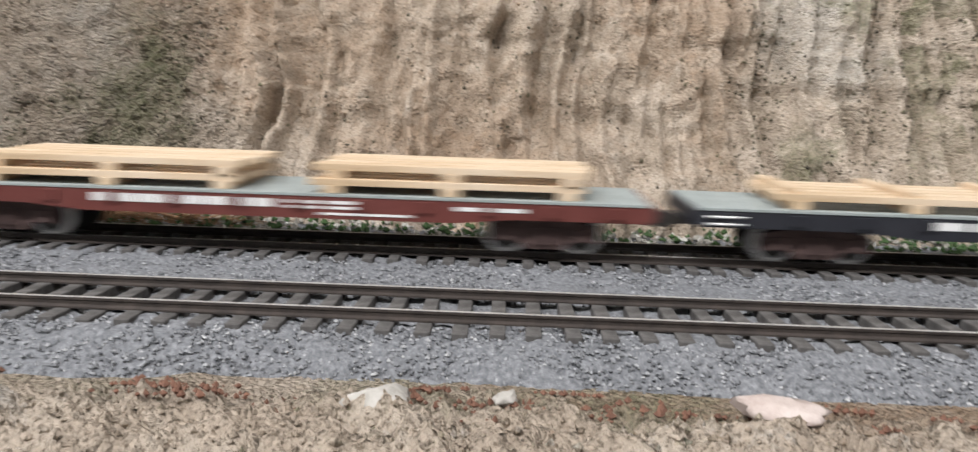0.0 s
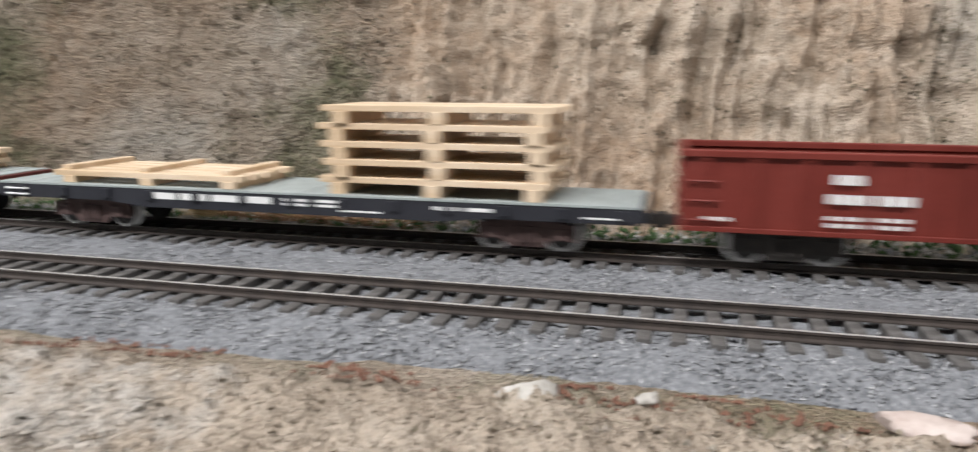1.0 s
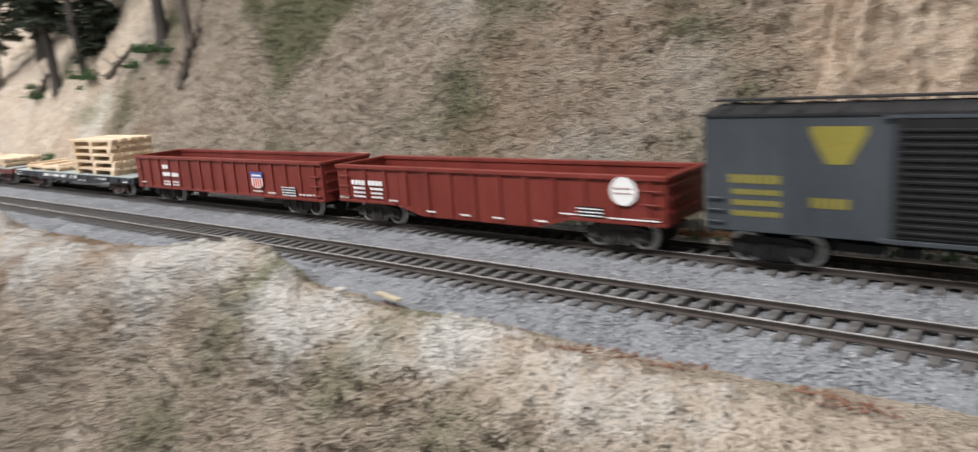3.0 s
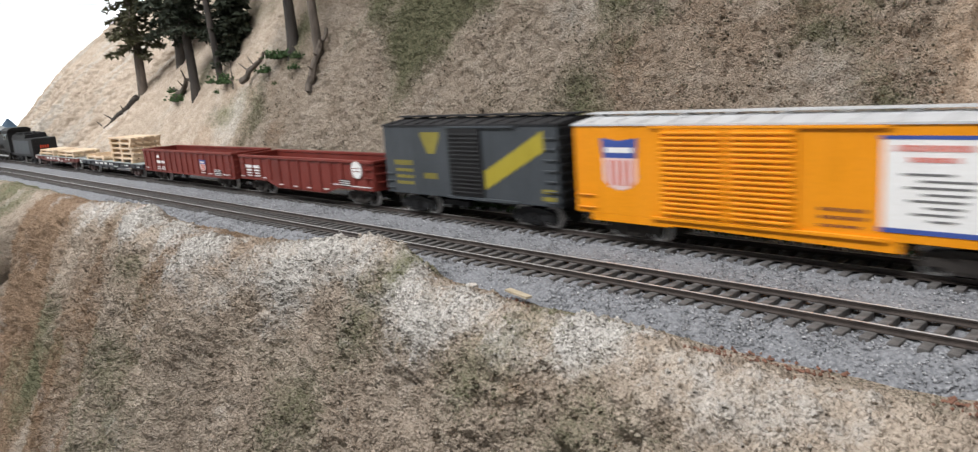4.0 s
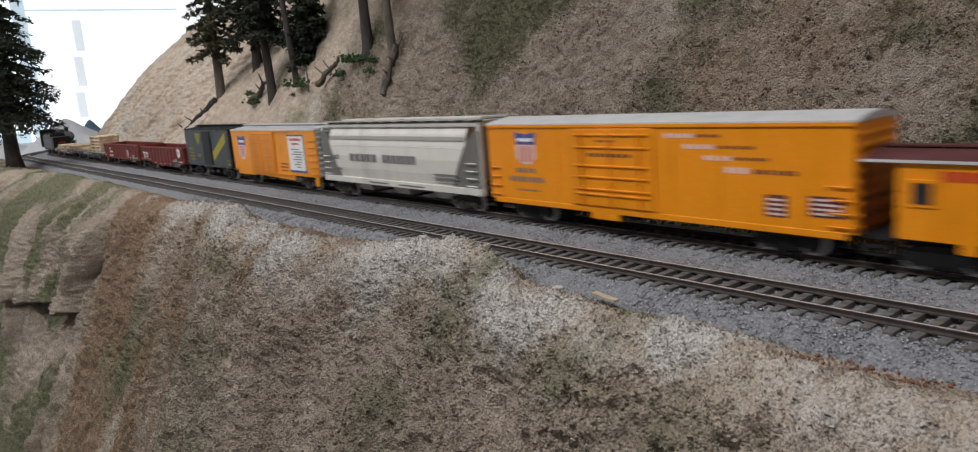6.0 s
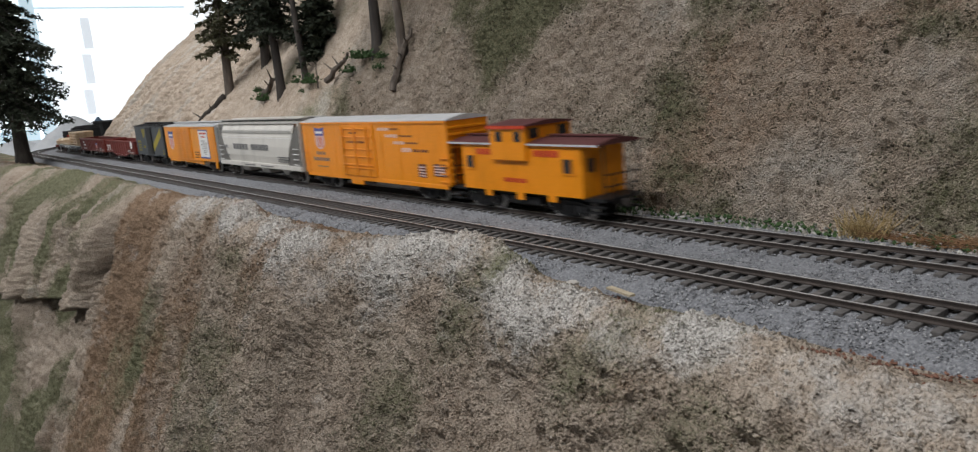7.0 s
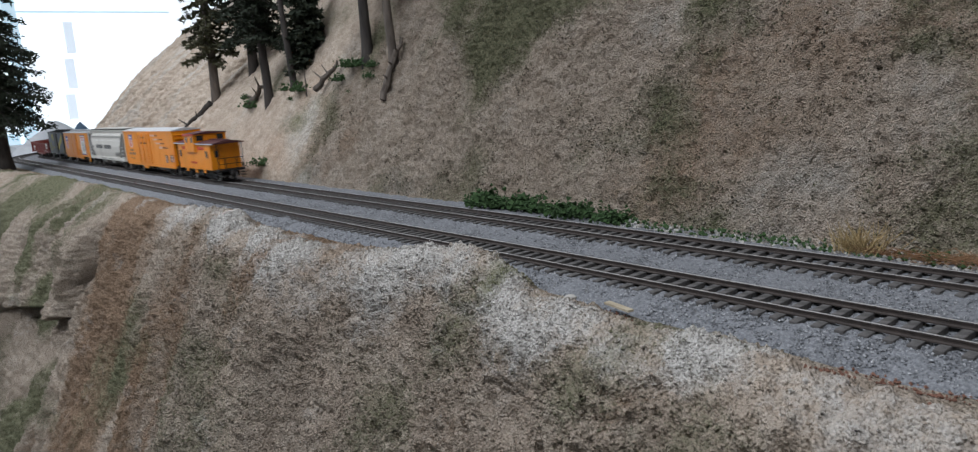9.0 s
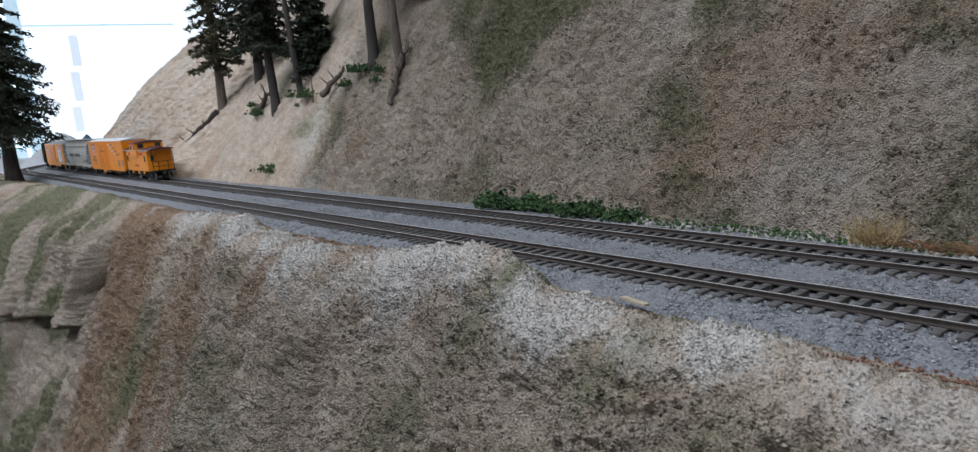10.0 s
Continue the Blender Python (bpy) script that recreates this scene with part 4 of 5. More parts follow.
def covered_hopper():
    half = 98.0
    car = car_base("covered_hopper", "pale grey weathered covered hopper with sloped ends", "hopper car", 1.1925, 72)
    # curved sides between sloped ends
    prof = [(-15.6, 15), (-16.6, 22), (-16.9, 31), (-16.2, 40), (-14.6, 47), (-12.0, 52.5), (12.0, 52.5), (14.6, 47), (16.2, 40), (16.9, 31), (16.6, 22), (15.6, 15)]
    bm = bmesh.new()
    ends = []
    for s in (-1, 1):
        ends.append([bm.verts.new((s * (half - 12 - 16 * max(0.0, 1 - (z - 15) / 26)), y, z)) for y, z in prof])
    n = len(prof)
    for i in range(n):
        bm.faces.new((ends[0][i], ends[0][(i + 1) % n], ends[1][(i + 1) % n], ends[1][i]))
    bm.faces.new(ends[0][::-1])
    bm.faces.new(ends[1])
    part("hopper_body", bm, M["hopper"], car)
    boxes("side_sill", [(-half, half, -16.8, -14.8, 11.0, 15.2), (-half, half, 14.8, 16.8, 11.0, 15.2)], M["hopper"], car, bevel=0.2)
    # dark triangles put where shade falls beside the sloped end sheets
    for s in (-1, 1):
        y0, y1 = sorted((s * 15.0, s * 16.0))
        for x in (-1, 1):
            bm = bmesh.new()
            prism(bm, [(x * half, 15), (x * (half - 27), 15), (x * (half - 13), 41), (x * (half - 3), 49), (x * half, 49)][:: x], y0, y1)
            part("end_shade", bm, M["hoppershade"], car, "dark grey panel standing in for shade at the sloped end")
    boxes("end_post", [(s * half - 1.2, s * half + 1.2, y - 1.2, y + 1.2, 11, 52) for s in (-1, 1) for y in (-14, 14)], M["hopper"], car)
    bm = bmesh.new()
    xprism(bm, [(-14.0, 51.5), (-13.6, 53.2), (-6, 54.6), (6, 54.6), (13.6, 53.2), (14.0, 51.5)], -half + 1, half - 1)
    part("roof", bm, M["hoppertop"], car)
    boxes("running_board", [(-half, half, y - 2.6, y + 2.6, 55.2, 55.9) for y in (-10.5, 10.5)], M["hoppertop"], car)
    for i in range(12):
        x = -half + 8 + i * (2 * half - 16) / 11
        boxes("board_bracket", [(x - 0.6, x + 0.6, -13, 13, 54.2, 55.3)], M["greyletter"], car)
    boxes("roof_trough_lid", [(x - 20, x + 20, -3.5, 3.5, 54.6, 56.4) for x in (-66, -22, 22, 66)], M["hopper"], car, bevel=0.3)
    marks(car, "side_seam", [(-half + 14, half - 14, 38.6, 39.0), (-half + 14, half - 14, 46.0, 46.4)], M["white"], -16.3)
    marks(car, "upper_band", [(-half + 14, half - 14, 43.2, 45.6)], M["hoppertop"], -15.9, proud=0.3)
    marks(car, "side_lettering", lettering(-54, -15, 27.4, 32.8, 5, 0.2) + lettering(-8, 34, 27.4, 32.8, 7, 0.2), M["greyletter"], -16.95, "dark grey lettering worn at the edges", proud=0.12)
    marks(car, "number_bar", lettering(-82, -70, 28, 31.5, 3) + lettering(-80, -68, 20.6, 21.8, 5), M["greyletter"], -16.9, proud=0.12)
    marks(car, "data_bar", [(52, 78, 21.6, 22.6), (52, 78, 19.6, 20.4), (52, 74, 17.8, 18.4), (-30, -4, 12.4, 13.4), (10, 40, 12.4, 13.4)], M["greyletter"], -16.85, proud=0.12)
    for x in (-50, 0, 50):
        bm = bmesh.new()
        xprism(bm, [(-13, 15.5), (13, 15.5), (7, 4.2), (-7, 4.2)], x - 9, x + 9)
        part("outlet_bay", bm, M["hopper"], car, bevel=0.3)
        boxes("outlet_gate", [(x - 12, x + 12, -8, 8, 3.4, 4.6)], M["truck"], car)
    rungs(car, half - 11, half - 3, -17.2, (16.5, 21, 25.5, 30), M["white"])
    rungs(car, -half + 3, -half + 11, -17.2, (16.5, 21, 25.5, 30), M["white"])
    for x in (-76, 76):
        truck(car, x, M["truck"])
    couplers(car, half)


def insulated_boxcar():
    half = 103.0
    car = car_base("boxcar", "orange-yellow insulated boxcar with plug door and white roof", "boxcar", 1.404, 74)
    zb, zt = 11.5, 52.6
    box_body(car, half, zb, zt, M["orange"], M["orange"], M["silver"], peak=3.2)
    boxes("side_sill", [(-half + 3, half - 3, -16.6, -15.4, 9.2, 12.0), (-26, -8, -16.6, -15.2, 6.0, 9.4)], M["orange"], car, bevel=0.2)
    boxes("top_chord", [(-half, half, -17.1, -16.4, zt - 1.6, zt - 0.2)], M["orange"], car)
    boxes("plug_door", [(-38, 14, -17.3, -16.4, zb + 1.2, zt - 2.2)], M["orange"], car, "orange plug door with pressed ribs", bevel=0.25)
    for z in (18.5, 21.0, 27.0, 32.5, 41.5, 47.5):
        boxes("door_rib", [(-35, 11, -18.0, -17.2, z - 0.5, z + 0.5)], M["orange"], car, bevel=0.2)
    bm = bmesh.new()
    for x in (-30, -12, 6):
        tube(bm, (x, -18.3, zb + 2), (x, -18.3, zt - 3), 0.45, n=6)
    part("lock_bar", bm, M["orange"], car)
    for x in np.linspace(-half + 8, half - 8, 9):
        if not -40 < x < 16:
            boxes("side_seam", [(x - 0.25, x + 0.25, -16.6, -16.4, zb, zt - 1.6)], M["orange"], car)
    shield(car, -72, 31, 15, 17.5, -16.4)
    marks(car, "number_bar", lettering(-80, -64, 26.8, 29.2, 4) + lettering(-86, -58, 21.8, 24.6, 7) + lettering(-80, -62, 17.0, 17.8, 6), M["greyletter"], -16.4)
    marks(car, "slogan_bar", lettering(20, 36, 46.2, 48.2, 4) + lettering(30, 46, 41.6, 43.6, 4) + lettering(40, 54, 37.0, 39.0, 4) + lettering(50, 62, 32.0, 34.6, 3), M["pink"], -16.4)
    marks(car, "slogan_word", lettering(36, 48, 46.6, 47.8, 5) + lettering(46, 64, 42.0, 43.2, 6) + lettering(54, 70, 37.4, 38.6, 6) + lettering(63, 82, 32.2, 34.0, 6), M["brownroof"], -16.4)
    marks(car, "door_word", lettering(-20, -8, 44.0, 45.0, 4) + lettering(-26, 2, 37.0, 38.6, 8), M["brownroof"], -17.3)
    marks(car, "data_panel", [(68, 77, 15.6, 24.4), (86, 99, 17.0, 25.0)], M["brownroof"], -16.4)
    marks(car, "data_line", [(69, 76, 16.4 + i * 1.9, 17.2 + i * 1.9) for i in range(4)] + [(87, 98, 17.8 + i * 1.8, 18.6 + i * 1.8) for i in range(4)], M["pink"], -16.56)
    rungs(car, -half + 1, -half + 9, -17.2, (14, 19, 24, 29), M["orange"])
    rungs(car, half - 9, half - 1, -17.2, (14, 19, 24, 29), M["orange"])
    for x in (-74, 74):
        truck(car, x, M["black"])
    couplers(car, half)


def caboose():
    half = 50.0
    car = car_base("caboose", "orange-yellow wide-cupola caboose with brown roof", "caboose", 1.571, 36)
    zb, zt, w = 12.0, 39.0, 15.8
    for s in (-1, 1):
        y0, y1 = sorted((s * (w - 1), s * w))
        boxes("side_wall", [(-half, half, y0, y1, zb, zt)], M["orange"], car)
        x0, x1 = sorted((s * (half - 1), s * half))
        boxes("end_wall", [(x0, x1, -w + 1, w - 1, zb, zt)], M["orange"], car)
        x0, x1 = sorted((s * half, s * (half + 0.7)))
        boxes("end_door", [(x0, x1, -5, 5, zb + 0.5, zt - 4)], M["orange"], car, bevel=0.1)
        boxes("window", [(x0 - 0.1, x1 + 0.1, -11.5, -7.5, 25, 32)], M["glassdark"], car, "dark end window")
        x0, x1 = sorted((s * half, s * (half + 13)))
        boxes("platform", [(x0, x1, -14, 14, 10.5, 12.2)], M["black"], car)
        bm = bmesh.new()
        xe = s * (half + 12.2)
        for y in (-13, -6, 6, 13):
            tube(bm, (xe, y, 12), (xe, y, 24 if abs(y) < 10 else 39), 0.45, n=6)
        for z in (18, 24):
            tube(bm, (xe, -13, z), (xe, 13, z), 0.4, n=6)
        part("end_railing", bm, M["black"], car)
        x0, x1 = sorted((s * (half + 3), s * (half + 12)))
        boxes("step", [(x0, x1, -15, -12, z, z + 0.8) for z in (4.5, 7.5)] + [(x0, x1, 12, 15, z, z + 0.8) for z in (4.5, 7.5)], M["black"], car)
    bm = bmesh.new()
    xprism(bm, [(-w - 1.2, zt - 0.2), (-w - 1.2, zt + 0.6), (-8, zt + 2.4), (0, zt + 3.0), (8, zt + 2.4), (w + 1.2, zt + 0.6), (w + 1.2, zt - 0.2)], -half - 12, half + 12)
    part("roof", bm, M["brownroof"], car)
    boxes("eave_strip", [(-half - 12, half + 12, -w - 1.35, -w - 0.9, zt - 0.4, zt + 0.6)], M["silver"], car)
    boxes("running_board", [(x0, x1, -2.6, 2.6, zt + 3.4, zt + 4.0) for x0, x1 in ((-half - 12, -22), (12, half + 12))], M["brownroof"], car)
    cup = boxes("cupola", [(-20, 10, -w - 2.0, w + 2.0, 30.0, 49.0)], M["orange"], car, "wide orange cupola standing proud of the sides", bevel=0.3)
    bm = bmesh.new()
    xprism(bm, [(-w - 2.8, 48.8), (-w - 2.8, 49.6), (0, 51.6), (w + 2.8, 49.6), (w + 2.8, 48.8)], -21.5, 11.5)
    part("cupola_roof", bm, M["brownroof"], cup)
    boxes("red_eave", [(-21.6, 11.6, -w - 3.0, -w - 2.7, 47.6, 49.4)], M["red"], cup)
    boxes("window", [(-15, -9, -w - 2.2, -w - 1.9, 40.5, 46), (1, 7, -w - 2.2, -w - 1.9, 40.5, 46)], M["glassdark"], cup)
    boxes("window", [(9.9, 10.3, y - 3.5, y + 3.5, 42, 47.5) for y in (-11, 11)], M["glassdark"], cup)
    for x in (-42, 40):
        boxes("window_frame", [(x - 4.4, x + 4.4, -w - 0.5, -w, 23.4, 33)], M["orange"], car, bevel=0.15)
        boxes("window", [(x - 3, x + 3, -w - 0.65, -w - 0.3, 24.6, 31.8)], M["glassdark"], car, "dark side window")
    marks(car, "side_lettering", lettering(-36, -22, 32.6, 36, 4, 0.15) + lettering(14, 34, 32.6, 36, 6, 0.15) + lettering(-12, 8, 17.6, 20, 5, 0.15), M["red"], -w, "red lettering bars")
    boxes("underbody", [(-half, half, -10, 10, 8.5, 12), (-12, 14, -13, -7, 5.2, 9.5)], M["black"], car)
    boxes("tool_box", [(-30, -24, -15.8, -15, 8.5, 12), (-2, 4, -15.8, -15, 8, 12), (24, 30, -15.8, -15, 8.5, 12)], M["orange"], car)
    for x in (-36, 36):
        truck(car, x, M["black"])
    couplers(car, half + 12)
    bm = bmesh.new()
    tube(bm, (-34, 6, 40), (-34, 6, 48), 1.0)
    part("smoke_jack", bm, M["black"], car)


def tender():
    half = 58.0
    car = car_base("tender", "black steam tender with small red number bars", "tender", -0.128, 38)
    boxes("water_tank", [(-half, half, -15.5, 15.5, 10.5, 36)], M["black"], car, bevel=0.8)
    bm = bmesh.new()
    xprism(bm, [(-15, 36), (-13, 41), (13, 41), (15, 36)], -half, 20)
    part("coal_bunker", bm, M["black"], car)
    bm = bmesh.new()
    rng = random.Random(5)
    for _ in range(60):
        x, y = rng.uniform(-half + 4, 16), rng.uniform(-11, 11)
        a = rng.uniform(2, 4)
        box(bm, x - a, x + a, y - a, y + a, 39, 41 + rng.uniform(0.5, 3))
    part("coal_load", bm, M["roofblack"], car, "heap of black coal")
    marks(car, "side_panel", [(-50, 40, 14, 33)], M["slate"], -15.5)
    bm = bmesh.new()
    for r in [(half, half + 0.3, -6 + i * 3, -4.2 + i * 3, 22, 26) for i in range(4)]:
        box(bm, *r)
    part("rear_number_bar", bm, M["red"], car)
    bm = bmesh.new()
    for z in (16, 21, 26, 31):
        tube(bm, (half + 1, -13, z), (half + 1, -8, z), 0.4, n=6)
    part("rear_ladder", bm, M["black"], car)
    for x in (-38, 38):
        truck(car, x, M["black"])
    couplers(car, half)


def steam_engine():
    car = car_base("steam_locomotive", "black steam locomotive ahead of the tender", "locomotive", -0.290, 60)
    bm = bmesh.new()
    tube(bm, (-95, 0, 28), (45, 0, 28), 12, 13.5, n=20)
    part("boiler", bm, M["black"], car, smooth=False)
    boxes("cab", [(45, 85, -16, 16, 14, 48)], M["black"], car, bevel=0.8)
    bm = bmesh.new()
    xprism(bm, [(-17, 47), (-10, 51), (10, 51), (17, 47)], 42, 90)
    part("cab_roof", bm, M["black"], car)
    boxes("window", [(52, 62, -16.3, -15.9, 33, 42), (66, 76, -16.3, -15.9, 33, 42)], M["glassdark"], car)
    bm = bmesh.new()
    tube(bm, (-82, 0, 39), (-82, 0, 50), 4, 5, n=12)
    part("smoke_stack", bm, M["black"], car)
    for x in (-40, 5):
        bm = bmesh.new()
        tube(bm, (x, 0, 38), (x, 0, 46), 5.5, 4.0, n=12)
        part("dome", bm, M["black"], car)
    boxes("running_plate", [(-95, 50, -15, 15, 16, 17.5), (-95, 80, -8, 8, 9, 16)], M["black"], car)
    for s in (-1, 1):
        for x in (-50, -22, 6, 34):
            bm = bmesh.new()
            tube(bm, (x, s * 7.5, 10.5), (x, s * 10, 10.5), 10.5, n=20)
            part("driving_wheel", bm, M["truck"], car)
        y0, y1 = sorted((s * 10.2, s * 11.4))
        boxes("side_rod", [(-52, 36, y0, y1, 6.5, 8.5)], M["wheel"], car)
        y0, y1 = sorted((s * 9, s * 15))
        boxes("cylinder", [(-86, -68, y0, y1, 7, 17)], M["black"], car, bevel=1.0)
    bm = bmesh.new()
    prism(bm, [(-112, 1.5), (-95, 8), (-95, 13), (-100, 13)], -12, 12)
    part("pilot", bm, M["black"], car)


def gon_one_marks(car):
    marks(car, "white_lettering", lettering(-61, -54, 22.4, 24.8, 2, 0.2) + lettering(-62, -52.5, 17.6, 20.0, 4, 0.2) + lettering(-51, -42.5, 17.6, 20.0, 3, 0.2) + lettering(-62, -53, 13.6, 14.6, 3) + lettering(-51, -43, 13.6, 14.6, 3) + lettering(-62, -53, 11.8, 12.8, 3) + lettering(-51, -43, 11.8, 12.8, 3) + lettering(-91, -84, 12.2, 13.2, 3), M["white"], -17.3, "white lettering bars")
    shield(car, 41, 14.0, 10.6, 9.6, -17.3)
    marks(car, "under_bar", lettering(36, 46, 12.2, 12.9, 5) + lettering(50, 58, 11.8, 12.5, 4) + lettering(78, 92, 12.0, 12.8, 5), M["white"], -17.3)
    marks(car, "data_panel", [(63, 75, 11.4, 15.9)], M["black"], -17.3)
    marks(car, "data_line", [(63, 75, 11.4 + i * 1.4, 11.8 + i * 1.4) for i in range(4)], M["white"], -17.42)


def gon_two_marks(car):
    marks(car, "white_lettering", lettering(-77.5, -67.5, 19.8, 22.0, 4, 0.22) + lettering(-65.5, -55.5, 19.8, 22.0, 4, 0.22) + lettering(-76.5, -68, 17.6, 18.7, 5, 0.2) + lettering(-64.5, -55.5, 17.6, 18.7, 5, 0.2) + lettering(-76.5, -68, 15.6, 16.5, 4, 0.2) + lettering(-64, -56, 15.6, 16.5, 4, 0.2) + lettering(-76.5, -68, 13.7, 14.5, 4, 0.2) + lettering(-64, -56, 13.7, 14.5, 4, 0.2) + lettering(-87, -80, 12.8, 13.6, 4) + lettering(-52, -46, 12.8, 13.6, 3), M["white"], -17.3, "white lettering bars")
    marks(car, "belly_mark", lettering(-28, -22.5, 9.1, 9.8, 4, 0.2) + lettering(-8, -2.5, 8.9, 9.6, 4, 0.2) + lettering(10, 15.5, 8.9, 9.6, 4, 0.2) + lettering(32, 37.5, 9.2, 9.9, 4, 0.2), M["white"], -17.3)
    bm = bmesh.new()
    tube(bm, (72, -17.2, 23.4), (72, -17.45, 23.4), 5.4, n=24)
    part("round_emblem", bm, M["white"], car, "white round emblem")
    marks(car, "emblem_bar", lettering(68, 76, 24.0, 24.7, 5) + lettering(68, 76, 22.2, 22.9, 5), M["gon"], -17.45, proud=0.05)
    marks(car, "data_panel", [(52, 63, 12.8, 16.8)], M["black"], -17.3)
    marks(car, "data_line", [(52, 63, 13.2 + i * 1.3, 13.6 + i * 1.3) for i in range(3)] + [(44, 51, 13.2, 13.7), (65, 86, 12.8, 13.3)], M["white"], -17.42)
    marks(car, "side_seam", [(x, x + 0.3, 12, 28) for x in (-46, 46)], M["gon"], -16.4)


flat_marks_red = lettering(-45, 2, 10.8, 12.9, 8, 0.1) + [(4.5, 13, 12.0, 12.8), (15, 23.5, 12.0, 12.8), (4.5, 13, 10.7, 11.4), (15, 23.5, 10.7, 11.4), (13.5, 36.5, 9.2, 9.8), (48, 56, 11.4, 12.4), (57.5, 65.5, 11.4, 12.4)]
flat_marks_black = lettering(-46, -3, 10.9, 12.9, 4, 0.15) + [(-0.7, 7, 12.0, 12.8), (10, 18, 12.0, 12.8), (-0.7, 7, 10.7, 11.4), (10, 18, 10.7, 11.4), (17, 30, 9.6, 10.1), (46, 53, 11.4, 12.4), (55.5, 62.6, 11.4, 12.4), (88, 98, 10.8, 11.3)]
steam_engine()
tender()
flat_a = flat_car("brown-red flat car carrying two low stacks of pallets", 0.0390, M["flatred"], M["truckred"], flat_marks_red, 97.0, 70.5)
flat_b = flat_car("blue-black flat car carrying a tall pallet stack", 0.2505, M["flatblack"], M["truckred"], flat_marks_black, 103.0, 71.5)
gondola("oxide red gondola car with white lettering and shield", 0.4602, 97.3, 70, 9.2, 29.6, 0, 16, gon_one_marks)
gondola("oxide red fish-belly gondola car with round emblem", 0.6583, 88.5, 66, 10.8, 28.8, 6.6, 13, gon_two_marks)
grey_boxcar()
yellow_boxcar()
covered_hopper()
insulated_boxcar()
caboose()

DECK = 0.01462
for x in (-0.0425, 0.0460):
    for i in range(2):
        load(wooden_pallet(Matrix(), 70, 30, rise=2.0), flat_a, pose(x + 0.001 * i, 0.0005 * i, DECK + 0.0037 * i, 0, 0, 0.8 - 1.5 * i))
load(wooden_pallet(Matrix(), 68, 30, "upturned raw pine pallet on the flat car deck", True, 2.2), flat_b, pose(-0.048, 0, DECK, 0, 0, -1.0))
for i in range(5):
    load(wooden_pallet(Matrix(), 67.5, 30, "raw pine pallet in the tall stack", rise=3.4), flat_b, pose(0.046 + 0.0006 * ((i * 5) % 3 - 1), 0.0006 * ((i * 3) % 3 - 1), DECK + 0.0051 * i, 0, 0, 0.7 * ((i * 2) % 3 - 1)))


# ---- the room and the bright distance ----
def slab(name, x0, x1, y0, y1, z0, z1, material, label, category):
    bm = bmesh.new()
    box(bm, x0, x1, y0, y1, z0, z1)
    return tagged(new(name, mesh_of(name, bm, material, 1.0)), label, category, kind="structure")


def room():
    slab("floor", -5, 3, -3, 3, -1.3, -1.2, M["floorm"], "grey carpet floor", "floor")
    slab("ceiling", -5, 3, -3, 3, 1.5, 1.6, M["wall"], "white ceiling", "ceiling")
    slab("wall_east", 3, 3.1, -3, 3, -1.2, 1.5, M["wall"], "white room wall", "wall")
    slab("wall_north", -5, 3, 3, 3.1, -1.2, 1.5, M["wall"], "white room wall", "wall")
    slab("wall_south", -5, 3, -3.1, -3, -1.2, 1.5, M["wall"], "white room wall", "wall")
    # plain wall that glows in place of the burnt-out distance
    slab("backdrop", -5.1, -5, -3, 3, -1.2, 1.5, M["glow"], "white backdrop made to glow for the overexposed distance", "backdrop")
    # self-glowing slabs added for the faint grey and blue marks; no source behind
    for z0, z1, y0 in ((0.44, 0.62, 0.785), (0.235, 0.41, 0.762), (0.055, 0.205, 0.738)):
        slab("glow_strip", -4.985, -4.96, y0, y0 + 0.05, z0, z1, M["strip"], "glowing pale grey strip added over the white backdrop", "wall panel")
    slab("glow_edge", -4.985, -4.96, 0.49, 0.56, -0.3, 0.9, M["glow2"], "glowing pale blue edge of the backdrop", "wall panel")
    slab("glow_band", -4.985, -4.96, -2.0, 0.47, -0.6, 0.0, M["glow2"], "glowing pale blue lower band of the backdrop", "wall panel")
    slab("glow_line", -4.985, -4.96, 0.56, 1.4, 0.672, 0.682, M["glow2"], "thin glowing pale blue line on the backdrop", "wall panel")
    # far benchwork and plaster mountains
    u = np.linspace(-1, 1, 60)
    for name, cx, cy, wx, wy, z0, peak, mat, label in (
            ("white_mountain", -3.25, 0.36, 0.12, 0.20, -0.08, 0.066, M["snow"], "low whitewashed plaster mountain in the distance"),
            ("white_mountain", -3.3, 0.16, 0.12, 0.16, -0.08, 0.0, M["snow"], "low whitewashed plaster mountain in the distance"),
            ("blue_mountain", -3.8, 0.555, 0.08, 0.075, -0.06, 0.05, M["bluehill"], "small blue-grey mountain in the distance")):
        A, B = np.meshgrid(u, u, indexing="ij")
        d = np.sqrt(A ** 2 + B ** 2)
        z = z0 + (peak - z0) * np.clip(1 - d * (1 + 0.15 * fbm(A * 3, B * 3, A * 0 + cx, 3)), 0, 1) ** 0.8
        ob = raw(name, np.stack([cx + A * wx, cy + B * wy, z], -1).reshape(-1, 3), grid_faces(60, 60), mat, True)
        tagged(ob, label, "mountain", kind="structure")
    slab("far_ground", -4.9, -1.55, -0.05, 2.4, -0.14, -0.06, M["snow"], "pale plaster ground beyond the bend", "ground")


# grey marks on the white: lightened by emission, not by any lamp
strip, nt, b = nodes_of("glowing_grey_strip", 0.9)
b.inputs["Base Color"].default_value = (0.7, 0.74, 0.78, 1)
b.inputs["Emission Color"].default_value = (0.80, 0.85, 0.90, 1)
